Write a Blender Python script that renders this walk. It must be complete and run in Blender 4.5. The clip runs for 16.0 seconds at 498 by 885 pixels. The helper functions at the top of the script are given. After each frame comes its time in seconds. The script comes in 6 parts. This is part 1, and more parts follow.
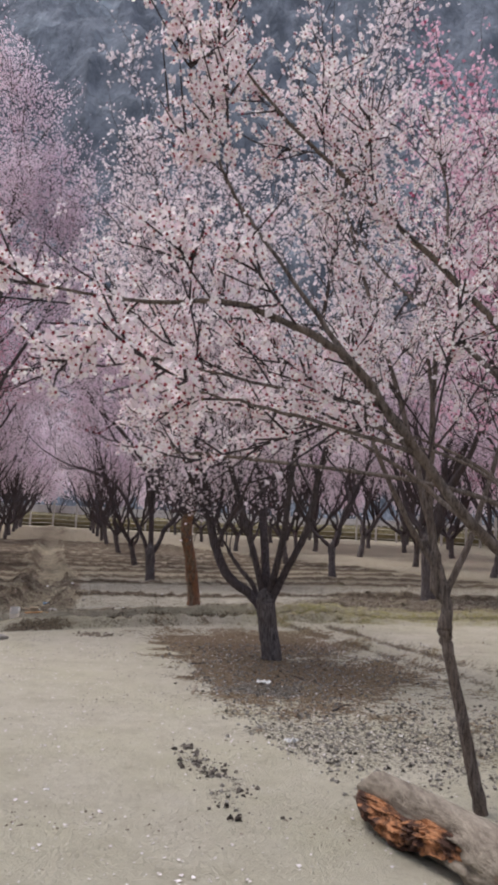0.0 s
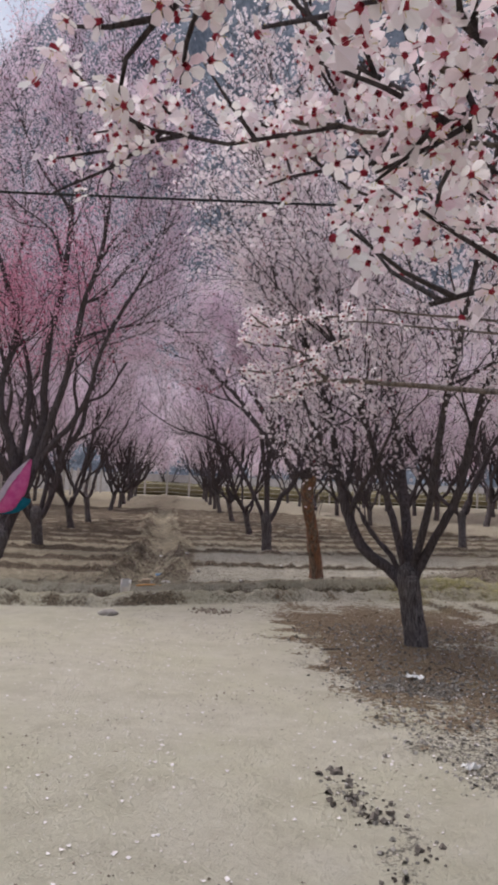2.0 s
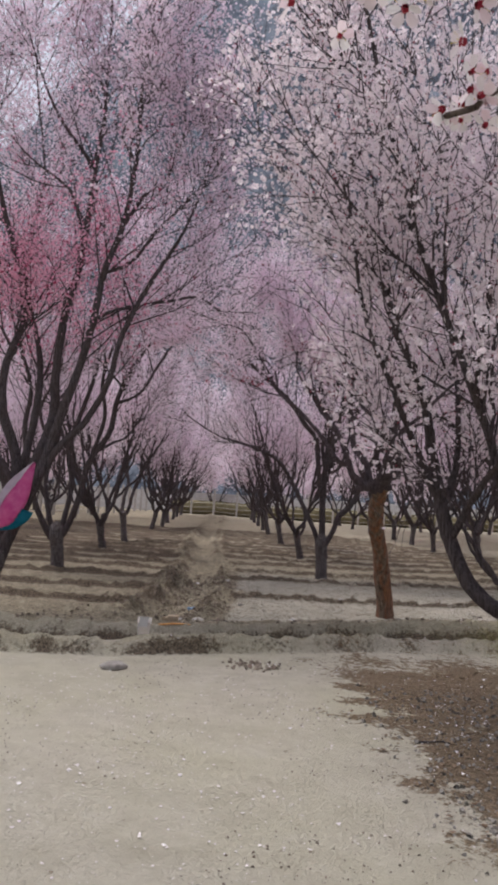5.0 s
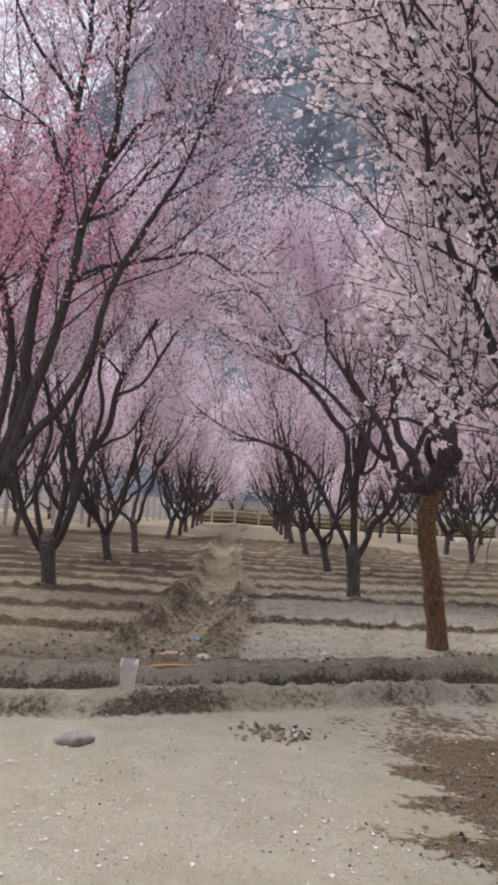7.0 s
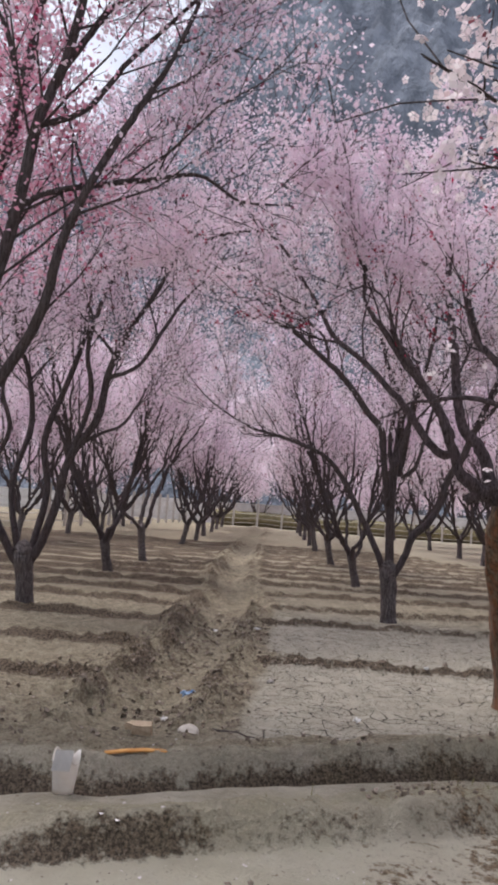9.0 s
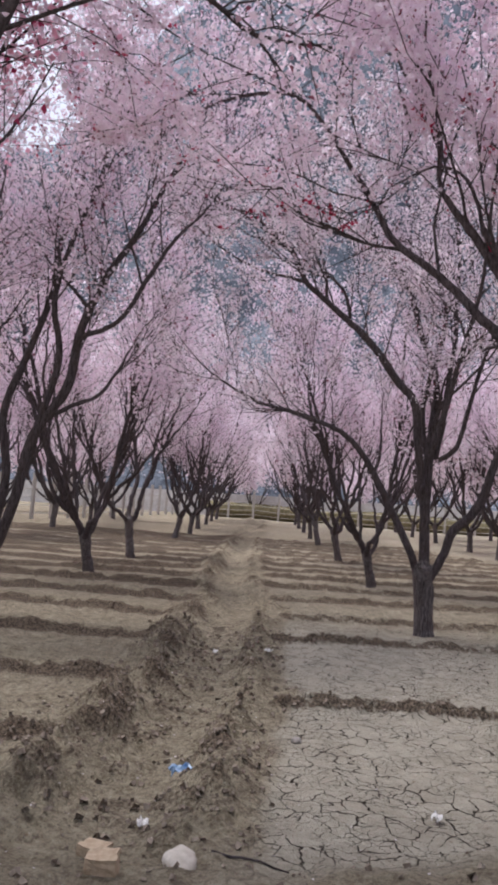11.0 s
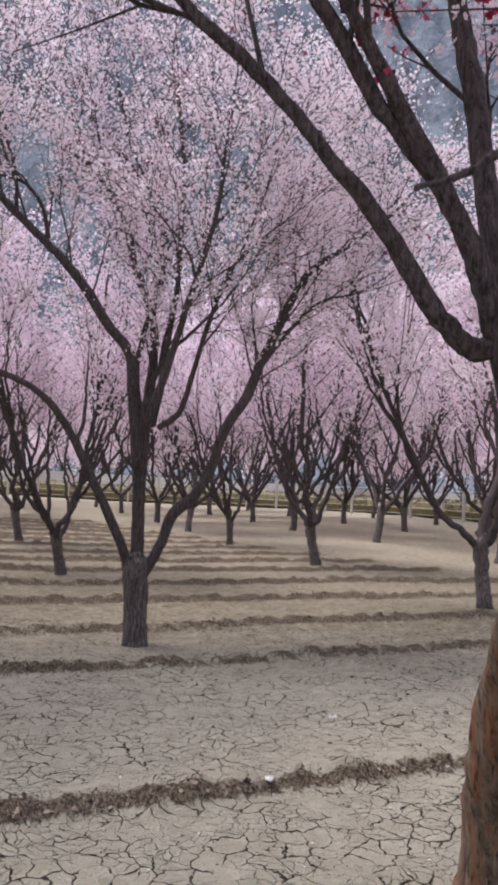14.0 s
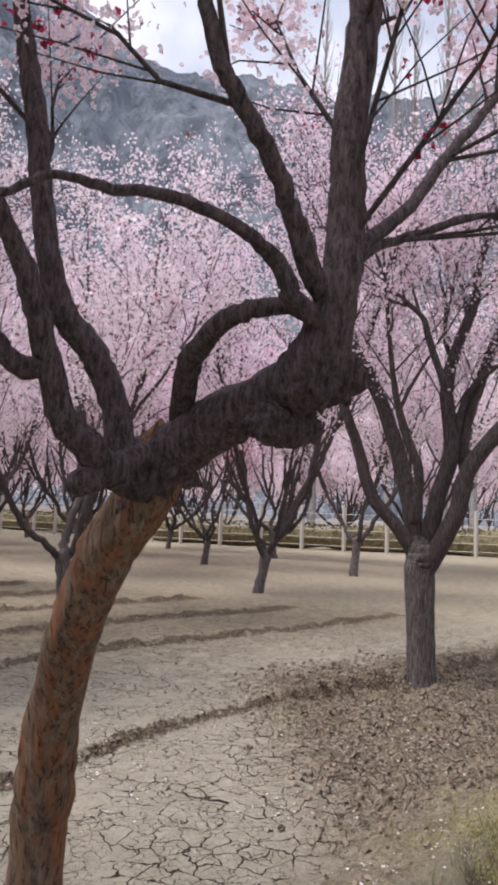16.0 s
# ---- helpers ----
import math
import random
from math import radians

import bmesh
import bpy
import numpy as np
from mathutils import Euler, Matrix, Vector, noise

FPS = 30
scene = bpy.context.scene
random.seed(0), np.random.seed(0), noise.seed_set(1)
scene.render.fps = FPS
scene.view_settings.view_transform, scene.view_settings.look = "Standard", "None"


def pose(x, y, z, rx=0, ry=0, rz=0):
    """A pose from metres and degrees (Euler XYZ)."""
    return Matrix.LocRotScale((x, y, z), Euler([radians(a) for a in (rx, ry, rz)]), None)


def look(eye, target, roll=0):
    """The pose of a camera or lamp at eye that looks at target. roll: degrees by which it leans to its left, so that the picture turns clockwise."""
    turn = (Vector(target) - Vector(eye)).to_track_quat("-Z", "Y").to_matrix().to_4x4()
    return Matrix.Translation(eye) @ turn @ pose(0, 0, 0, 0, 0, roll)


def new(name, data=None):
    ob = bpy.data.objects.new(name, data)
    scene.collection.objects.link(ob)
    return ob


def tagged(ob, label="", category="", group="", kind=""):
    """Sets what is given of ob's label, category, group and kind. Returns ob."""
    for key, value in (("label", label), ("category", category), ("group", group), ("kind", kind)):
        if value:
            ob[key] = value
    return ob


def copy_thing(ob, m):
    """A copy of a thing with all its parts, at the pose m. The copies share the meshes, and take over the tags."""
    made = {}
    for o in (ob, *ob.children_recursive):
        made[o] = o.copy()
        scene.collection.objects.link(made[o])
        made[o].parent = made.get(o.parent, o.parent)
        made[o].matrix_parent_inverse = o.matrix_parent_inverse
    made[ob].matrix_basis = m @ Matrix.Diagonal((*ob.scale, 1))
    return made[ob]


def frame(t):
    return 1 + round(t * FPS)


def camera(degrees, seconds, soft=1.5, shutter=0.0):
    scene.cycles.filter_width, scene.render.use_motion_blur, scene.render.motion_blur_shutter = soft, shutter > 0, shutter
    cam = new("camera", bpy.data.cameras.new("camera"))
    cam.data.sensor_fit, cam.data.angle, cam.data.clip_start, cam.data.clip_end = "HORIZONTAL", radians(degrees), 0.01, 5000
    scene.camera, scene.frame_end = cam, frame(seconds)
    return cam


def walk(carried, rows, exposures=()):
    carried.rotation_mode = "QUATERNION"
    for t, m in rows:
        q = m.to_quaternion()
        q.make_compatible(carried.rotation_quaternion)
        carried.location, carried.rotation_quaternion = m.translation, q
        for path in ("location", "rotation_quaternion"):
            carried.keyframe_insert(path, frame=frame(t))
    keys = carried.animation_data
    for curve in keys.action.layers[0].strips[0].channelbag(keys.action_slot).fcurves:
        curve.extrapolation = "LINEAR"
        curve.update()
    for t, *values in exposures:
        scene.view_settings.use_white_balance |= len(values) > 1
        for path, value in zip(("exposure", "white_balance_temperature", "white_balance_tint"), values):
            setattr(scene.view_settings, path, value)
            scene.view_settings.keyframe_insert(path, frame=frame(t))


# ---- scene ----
cam = camera(35.5, 16.0, soft=3.5)
METRES, EYE, TILT, LEAN, TURN = 12.2, 1.5, 0.0, 0.0, 0.0
ROWS = [
    (0.0, 0.0, 0.0, 0.0, -0.32, 6.52, -2.77),
    (0.5, -0.0027, 0.0303, -0.0013, 0.92, 6.01, -2.75),
    (1.0, -0.0102, 0.0591, -0.0019, 3.04, 5.24, -2.73),
    (1.5, -0.0208, 0.0854, -0.0029, 5.55, 4.42, -2.66),
    (2.0, -0.022, 0.1061, -0.0047, 7.77, 3.89, -2.64),
    (2.5, -0.0219, 0.1264, -0.0051, 9.29, 3.76, -2.83),
    (3.0, -0.0282, 0.1518, -0.009, 10.26, 3.93, -3.12),
    (3.5, -0.0351, 0.1815, -0.01, 10.78, 4.21, -3.43),
    (4.0, -0.0402, 0.2197, -0.0103, 11.04, 4.56, -3.68),
    (6.5, -0.076, 0.4175, -0.0088, 12.26, 5.88, -3.2),
    (7.0, -0.0824, 0.4595, -0.01, 13.07, 5.78, -3.41),
    (7.5, -0.0901, 0.5019, -0.0078, 13.97, 5.73, -3.86),
    (8.0, -0.0945, 0.5457, -0.0046, 14.76, 5.83, -4.35),
    (10.5, -0.1544, 0.749, 0.0008, 14.87, 5.51, -4.25),
    (11.0, -0.167, 0.7889, -0.0007, 14.37, 5.24, -4.12),
    (11.5, -0.177, 0.83, -0.001, 13.35, 4.94, -4.05),
    (12.0, -0.1856, 0.8675, 0.0013, 11.36, 4.6, -3.95),
    (12.5, -0.1974, 0.9021, 0.0061, 8.02, 4.32, -3.89),
    (13.0, -0.1982, 0.9343, 0.0052, 3.29, 4.23, -3.79),
    (13.5, -0.1982, 0.9553, 0.0095, -2.53, 4.19, -3.61),
    (14.0, -0.2017, 0.9588, 0.0114, -8.98, 4.29, -3.27),
    (14.5, -0.2005, 0.9577, 0.0118, -15.78, 4.66, -2.87),
    (15.0, -0.1981, 0.9556, 0.0125, -22.86, 5.22, -2.54),
    (15.5, -0.1946, 0.9537, 0.013, -30.31, 5.89, -2.38),
    (16.0, -0.1918, 0.9524, 0.0131, -38.12, 6.58, -2.34),
]
walk(cam, [(t, pose(0, 0, EYE, TILT, LEAN, TURN) @ pose(METRES * x, METRES * y, METRES * z, 90 + pitch, roll, yaw)) for t, x, y, z, yaw, pitch, roll in ROWS],
     exposures=[(0.0, 0.08, 6280, 14), (4.0, 0.08, 6280, 14), (7.0, 0.36, 6380, 14), (8.5, 0.46, 6330, 14), (10.5, 0.46, 6180, 15), (13.0, 0.64, 6180, 15), (14.5, 0.68, 6280, 15), (16.0, 0.60, 6440, 15)])

# ---------------------------------------------------------------- light
world = bpy.data.worlds.new("overcast_sky")
scene.world = world
world.use_nodes = True
wn, wl = world.node_tree.nodes, world.node_tree.links
wn.clear()
sky = wn.new("ShaderNodeTexSky")
sky.sky_type, sky.sun_disc = "NISHITA", False
sky.sun_elevation, sky.sun_rotation = radians(66), radians(288)
sky.air_density, sky.dust_density = 1.0, 2.5
cloud_at = wn.new("ShaderNodeTexCoord")
cloud = wn.new("ShaderNodeTexNoise")
cloud.inputs["Scale"].default_value, cloud.inputs["Detail"].default_value = 3.0, 6.0
ramp = wn.new("ShaderNodeValToRGB")
ramp.color_ramp.elements[0].position, ramp.color_ramp.elements[1].position = 0.2, 0.46
mixer = wn.new("ShaderNodeMix")
mixer.data_type = "RGBA"
mixer.inputs["B"].default_value = (7.0, 7.3, 8.1, 1)
back = wn.new("ShaderNodeBackground")
back.inputs["Strength"].default_value = 0.098
wout = wn.new("ShaderNodeOutputWorld")
wl.new(cloud_at.outputs["Generated"], cloud.inputs["Vector"])
wl.new(cloud.outputs["Fac"], ramp.inputs["Fac"])
wl.new(ramp.outputs["Color"], mixer.inputs["Factor"])
wl.new(sky.outputs["Color"], mixer.inputs["A"])
wl.new(mixer.outputs["Result"], back.inputs["Color"])
wl.new(back.outputs["Background"], wout.inputs["Surface"])

sun = new("sun", bpy.data.lights.new("sun", "SUN"))
sun.data.energy, sun.data.angle, sun.data.color = 2.5, radians(30), (1.0, 0.94, 0.87)
sun.matrix_world = look((-9, 3, 21.3), (0, 0, 0))


# ---------------------------------------------------------------- materials
class Mat:
    """A small builder for node materials."""

    def __init__(self, name, rough=0.9):
        self.m = bpy.data.materials.new(name)
        self.m.use_nodes = True
        self.n, self.l = self.m.node_tree.nodes, self.m.node_tree.links
        self.b = self.n["Principled BSDF"]
        self.b.inputs["Roughness"].default_value = rough
        self.b.inputs["Specular IOR Level"].default_value = 0.25
        self.at = self.n.new("ShaderNodeTexCoord")

    def set(self, node, socket, value):
        if isinstance(value, bpy.types.NodeSocket):
            self.l.new(value, node.inputs[socket])
        else:
            node.inputs[socket].default_value = value

    def noise(self, scale, detail=4, rough=0.6, stretch=None):
        t = self.n.new("ShaderNodeTexNoise")
        t.inputs["Scale"].default_value, t.inputs["Detail"].default_value = scale, detail
        t.inputs["Roughness"].default_value = rough
        src = self.at.outputs["Object"]
        if stretch:
            mp = self.n.new("ShaderNodeMapping")
            mp.inputs["Scale"].default_value = stretch
            self.l.new(src, mp.inputs["Vector"])
            src = mp.outputs["Vector"]
        self.l.new(src, t.inputs["Vector"])
        return t.outputs["Fac"]

    def voronoi(self, scale, feature="F1", stretch=None):
        t = self.n.new("ShaderNodeTexVoronoi")
        t.feature = feature
        t.inputs["Scale"].default_value = scale
        src = self.at.outputs["Object"]
        if stretch:
            mp = self.n.new("ShaderNodeMapping")
            mp.inputs["Scale"].default_value = stretch
            self.l.new(src, mp.inputs["Vector"])
            src = mp.outputs["Vector"]
        self.l.new(src, t.inputs["Vector"])
        return t.outputs["Distance"]

    def warped(self, amount, scale):
        """Object coordinates pushed about by noise."""
        t = self.n.new("ShaderNodeTexNoise")
        t.inputs["Scale"].default_value, t.inputs["Detail"].default_value = scale, 3
        self.l.new(self.at.outputs["Object"], t.inputs["Vector"])
        v = self.n.new("ShaderNodeVectorMath")
        v.operation = "MULTIPLY_ADD"
        self.l.new(t.outputs["Color"], v.inputs[0])
        v.inputs[1].default_value = (amount, amount, 0)
        self.l.new(self.at.outputs["Object"], v.inputs[2])
        return v.outputs[0]

    def joints(self, scale, warp):
        t = self.n.new("ShaderNodeTexVoronoi")
        t.feature, t.voronoi_dimensions = "DISTANCE_TO_EDGE", "2D"
        t.inputs["Scale"].default_value = scale
        self.l.new(warp, t.inputs["Vector"])
        return t.outputs["Distance"]

    def attr(self, name):
        t = self.n.new("ShaderNodeAttribute")
        t.attribute_name = name
        return t.outputs["Fac"]

    def ramp(self, fac, *stops):
        t = self.n.new("ShaderNodeValToRGB")
        e = t.color_ramp.elements
        while len(e) < len(stops):
            e.new(0.5)
        for k, (p, c) in zip(e, stops):
            k.position, k.color = p, (c, c, c, 1) if isinstance(c, float) else (*c, 1)
        self.l.new(fac, t.inputs["Fac"])
        return t.outputs["Color"]

    def mix(self, fac, a, b, how="MIX"):
        t = self.n.new("ShaderNodeMix")
        t.data_type, t.blend_type = "RGBA", how
        self.set(t, "Factor", fac)
        for s, v in (("A", a), ("B", b)):
            self.set(t, s, (*v, 1) if isinstance(v, tuple) and len(v) == 3 else v)
        return t.outputs["Result"]

    def math(self, op, a, b=0.0):
        t = self.n.new("ShaderNodeMath")
        t.operation = op
        for i, v in ((0, a), (1, b)):
            if isinstance(v, bpy.types.NodeSocket):
                self.l.new(v, t.inputs[i])
            else:
                t.inputs[i].default_value = v
        return t.outputs[0]

    def island(self):
        return self.n.new("ShaderNodeNewGeometry").outputs["Random Per Island"]

    def color(self, c):
        self.set(self.b, "Base Color", (*c, 1) if isinstance(c, tuple) else c)
        return self

    def bump(self, height, strength=0.5, distance=0.01):
        t = self.n.new("ShaderNodeBump")
        t.inputs["Strength"].default_value, t.inputs["Distance"].default_value = strength, distance
        self.l.new(height, t.inputs["Height"])
        self.l.new(t.outputs["Normal"], self.b.inputs["Normal"])
        return self

    def translucent(self, colour, amount):
        """Thin petals let part of the light through."""
        t = self.n.new("ShaderNodeBsdfTranslucent")
        self.set(t, "Color", colour)
        mx = self.n.new("ShaderNodeMixShader")
        mx.inputs[0].default_value = amount
        self.l.new(self.b.outputs[0], mx.inputs[1])
        self.l.new(t.outputs[0], mx.inputs[2])
        self.l.new(mx.outputs[0], self.n["Material Output"].inputs["Surface"])
        return self


def bark(name, dark, light, warm, warm_amount, run=0.13):
    k = Mat(name, 0.92)
    streak, fleck = k.noise(62, 7, 0.74, (1, 1, run)), k.noise(150, 4, 0.7, (1, 1, 0.35))
    patch = k.noise(9, 5, 0.65, (1, 1, 0.5))
    c = k.mix(k.ramp(streak, (0.39, 0.0), (0.62, 1.0)), dark, light)
    c = k.mix(k.math("MULTIPLY", k.ramp(patch, (0.36, 0.0), (0.68, 1.0)), warm_amount), c, warm)
    c = k.mix(k.ramp(fleck, (0.34, 0.7), (0.46, 0.0)), c, tuple(v * 0.35 for v in dark))
    k.color(c)
    k.bump(k.math("ADD", streak, k.math("MULTIPLY", fleck, 0.4)), 1.0, 0.013)
    return k.m


BARK = bark("grey_bark", (0.030, 0.025, 0.029), (0.135, 0.115, 0.122), (0.085, 0.06, 0.05), 0.5)


def flaking_bark():
    """Old bark: grey-brown plates with upright strips of red and orange underbark."""
    k = Mat("red_brown_bark", 0.92)
    strip, plate = k.noise(15, 5, 0.62, (1, 1, 0.14)), k.noise(24, 6, 0.7, (1, 1, 0.3))
    fissure, fleck = k.noise(58, 6, 0.72, (1, 1, 0.10)), k.noise(130, 4, 0.7, (1, 1, 0.4))
    c = k.mix(k.ramp(plate, (0.36, 0.0), (0.64, 1.0)), (0.125, 0.088, 0.064), (0.34, 0.255, 0.185))
    c = k.mix(k.ramp(strip, (0.45, 0.0), (0.58, 0.8)), c, (0.30, 0.125, 0.068))
    c = k.mix(k.ramp(strip, (0.60, 0.0), (0.70, 0.7)), c, (0.42, 0.23, 0.10))
    c = k.mix(k.ramp(fissure, (0.36, 0.9), (0.49, 0.0)), c, (0.028, 0.018, 0.014))
    k.color(k.mix(k.ramp(fleck, (0.62, 0.0), (0.74, 0.5)), c, (0.34, 0.30, 0.25)))
    k.bump(k.math("ADD", fissure, k.math("ADD", k.math("MULTIPLY", plate, 0.7), k.math("MULTIPLY", fleck, 0.3))), 1.0, 0.018)
    return k.m


BARK_WARM = flaking_bark()
BARK_LIGHT = bark("light_brown_bark", (0.05, 0.040, 0.037), (0.26, 0.22, 0.20), (0.22, 0.16, 0.12), 0.5)
BARK_KNOT = bark("knotted_purple_grey_bark", (0.030, 0.024, 0.029), (0.185, 0.152, 0.165), (0.10, 0.068, 0.066), 0.4, 0.25)
BARK_GREY = bark("weathered_bark", (0.036, 0.031, 0.033), (0.24, 0.215, 0.215), (0.11, 0.082, 0.068), 0.45)


def blossom(name, pale, mid, deep, deep_share):
    k = Mat(name, 0.75)
    r = k.island()
    c = k.ramp(r, (0.0, deep), (deep_share, deep), (deep_share + 0.02, mid), (0.6, mid), (1.0, pale))
    k.color(c)
    k.translucent(c, 0.5)
    return k.m


HAZE = blossom("pale_lilac_blossom", (0.97, 0.92, 0.96), (0.94, 0.84, 0.91), (0.45, 0.25, 0.32), 0.02)
PALE = blossom("pale_blossom", (0.95, 0.90, 0.94), (0.90, 0.79, 0.86), (0.25, 0.08, 0.10), 0.025)
WHITE = blossom("white_blossom", (0.96, 0.91, 0.94), (0.90, 0.80, 0.85), (0.25, 0.08, 0.10), 0.012)
LILAC = blossom("lilac_pink_blossom", (0.95, 0.87, 0.94), (0.89, 0.75, 0.85), (0.25, 0.08, 0.12), 0.025)
PINK = blossom("deep_pink_blossom", (0.90, 0.70, 0.79), (0.84, 0.52, 0.65), (0.35, 0.06, 0.12), 0.04)
DEEP = blossom("rose_pink_blossom", (0.92, 0.66, 0.76), (0.85, 0.44, 0.58), (0.42, 0.05, 0.13), 0.06)
RED = blossom("red_bud", (0.6, 0.08, 0.16), (0.45, 0.04, 0.10), (0.2, 0.02, 0.04), 0.2)


def petal_material():
    k = Mat("white_petal", 0.7)
    c = k.ramp(k.island(), (0.0, (0.90, 0.72, 0.79)), (0.4, (0.95, 0.86, 0.89)), (1.0, (0.97, 0.95, 0.95)))
    k.color(c)
    k.translucent(c, 0.4)
    return k.m


PETAL = petal_material()
CALYX = Mat("crimson_flower_centre", 0.7).color((0.28, 0.02, 0.04)).m
STAMEN = Mat("yellow_stamen", 0.7).color((0.62, 0.50, 0.16)).m


def ground_material():
    k = Mat("dry_earth", 0.96)
    fine, mid, big = k.noise(60, 6, 0.7), k.noise(7, 5, 0.65), k.noise(0.7, 3)
    spots = k.voronoi(22)
    grit = k.noise(130, 3, 0.7)
    pale = k.mix(k.ramp(mid, (0.25, 0.0), (0.75, 1.0)), (0.56, 0.515, 0.41), (0.685, 0.638, 0.525))
    pale = k.mix(k.ramp(big, (0.4, 0.0), (0.65, 0.7)), pale, (0.60, 0.565, 0.415))
    patch = k.noise(2.6, 5, 0.7)
    pale = k.mix(k.ramp(patch, (0.48, 0.0), (0.68, 0.38)), pale, (0.42, 0.385, 0.275))
    pale = k.mix(k.ramp(patch, (0.30, 0.5), (0.42, 0.0)), pale, (0.70, 0.66, 0.56))
    pale = k.mix(k.ramp(fine, (0.28, 0.45), (0.40, 0.0)), pale, (0.358, 0.314, 0.248))
    soil = k.mix(k.ramp(mid, (0.36, 0.0), (0.64, 1.0)), (0.20, 0.165, 0.106), (0.44, 0.385, 0.272))
    soil = k.mix(k.ramp(fine, (0.44, 0.0), (0.62, 0.65)), soil, (0.47, 0.42, 0.31))
    soil = k.mix(k.ramp(grit, (0.36, 0.7), (0.46, 0.0)), soil, (0.099, 0.075, 0.056))
    crumb = k.noise(26, 5, 0.7)
    soil = k.mix(k.ramp(crumb, (0.36, 0.75), (0.50, 0.0)), soil, (0.15, 0.118, 0.088))
    soil = k.mix(k.ramp(crumb, (0.56, 0.0), (0.68, 0.6)), soil, (0.49, 0.442, 0.335))
    clay = k.mix(k.ramp(mid, (0.3, 0.0), (0.7, 1.0)), (0.43, 0.39, 0.308), (0.575, 0.54, 0.44))
    clay = k.mix(k.ramp(grit, (0.34, 0.5), (0.44, 0.0)), clay, (0.210, 0.177, 0.145))
    # dark soil tone, which also paints shade on ridge fronts and bank faces
    humus_shade = k.mix(k.ramp(fine, (0.42, 0.0), (0.58, 1.0)), (0.050, 0.036, 0.026), (0.24, 0.185, 0.132))
    wet = k.mix(k.ramp(fine, (0.4, 0.0), (0.6, 1.0)), (0.069, 0.060, 0.052), (0.286, 0.254, 0.210))
    grass = k.mix(k.ramp(fine, (0.42, 0.0), (0.58, 1.0)), (0.182, 0.169, 0.062), (0.494, 0.442, 0.222))
    c = k.mix(k.attr("field"), pale, soil)
    c = k.mix(k.attr("clay"), c, clay)
    c = k.mix(k.ramp(k.math("ADD", k.attr("litter"), k.math("MULTIPLY", k.math("SUBTRACT", k.noise(24, 6, 0.75), 0.5), 2.2)), (0.30, 0.0), (0.70, 0.95)), c, humus_shade)
    brown = k.mix(k.ramp(fine, (0.40, 0.0), (0.60, 1.0)), (0.080, 0.052, 0.030), (0.33, 0.235, 0.145))
    c = k.mix(k.math("MULTIPLY", k.ramp(k.math("ADD", k.attr("mould"), k.math("MULTIPLY", k.math("SUBTRACT", k.noise(16, 6, 0.75), 0.5), 3.0)), (0.35, 0.0), (0.62, 1.0)), 0.92), c, brown)
    c = k.mix(k.ramp(k.math("ADD", k.attr("wet"), k.math("MULTIPLY", k.math("SUBTRACT", k.noise(38, 5, 0.75), 0.5), 3.2)), (0.62, 0.0), (0.80, 0.9)), c, wet)
    warp = k.warped(0.15, 8.0)
    closed = k.math("MULTIPLY", k.math("MAXIMUM", k.math("SUBTRACT", k.noise(3.4, 5), 0.48), 0.0), 0.42)
    wide = k.ramp(k.math("ADD", k.joints(7.4, warp), closed), (0.016, 1.0), (0.042, 0.0))
    thin = k.ramp(k.math("ADD", k.joints(16.0, warp), k.math("MULTIPLY", k.math("MAXIMUM", k.math("SUBTRACT", k.noise(4.5, 4), 0.49), 0.0), 0.45)), (0.014, 0.85), (0.04, 0.0))
    gaps = k.math("MULTIPLY", k.math("MAXIMUM", wide, thin), k.attr("crack"))
    c = k.mix(gaps, c, (0.05, 0.038, 0.03))
    c = k.mix(k.math("MULTIPLY", k.attr("grass"), k.ramp(mid, (0.4, 0.2), (0.6, 1.0))), c, grass)
    c = k.mix(k.ramp(spots, (0.0, 0.5), (0.10, 0.0)), c, (0.50, 0.46, 0.42))
    k.color(c)
    k.bump(k.math("ADD", k.math("ADD", k.math("MULTIPLY", fine, 0.8), k.math("MULTIPLY", grit, 0.4)), k.math("ADD", k.math("ADD", mid, crumb), k.math("SUBTRACT", k.math("MULTIPLY", spots, -0.3), k.math("MULTIPLY", gaps, 1.2)))), 1.0, 0.035)
    return k.m


GROUND = ground_material()


def speckled(name, a, b, scale, rough=0.9, bump=0.4):
    k = Mat(name, rough)
    f = k.noise(scale, 6, 0.65)
    k.color(k.mix(k.ramp(f, (0.32, 0.0), (0.68, 1.0)), a, b))
    k.bump(f, bump, 0.01)
    return k.m


CONCRETE = speckled("pale_concrete", (0.38, 0.36, 0.33), (0.58, 0.55, 0.51), 14)
WALL_WHITE = speckled("whitewash", (0.52, 0.51, 0.50), (0.70, 0.69, 0.68), 3)
STONE = speckled("grey_stone", (0.20, 0.18, 0.165), (0.40, 0.37, 0.335), 9)
PALESTONE = speckled("pale_stone", (0.42, 0.38, 0.32), (0.64, 0.59, 0.52), 16)
BRICK = speckled("tan_brick", (0.40, 0.30, 0.20), (0.56, 0.45, 0.32), 30)
CLOD = speckled("dry_clod", (0.17, 0.135, 0.105), (0.36, 0.30, 0.24), 25)
DARKCLOD = speckled("dark_damp_clod", (0.08, 0.07, 0.062), (0.21, 0.18, 0.155), 40)
PAPER = speckled("white_paper_scrap", (0.72, 0.71, 0.69), (0.86, 0.85, 0.83), 20, 0.8, 0.1)
FALLEN = speckled("fallen_petal", (0.76, 0.68, 0.67), (0.90, 0.86, 0.85), 20, 0.8, 0.1)
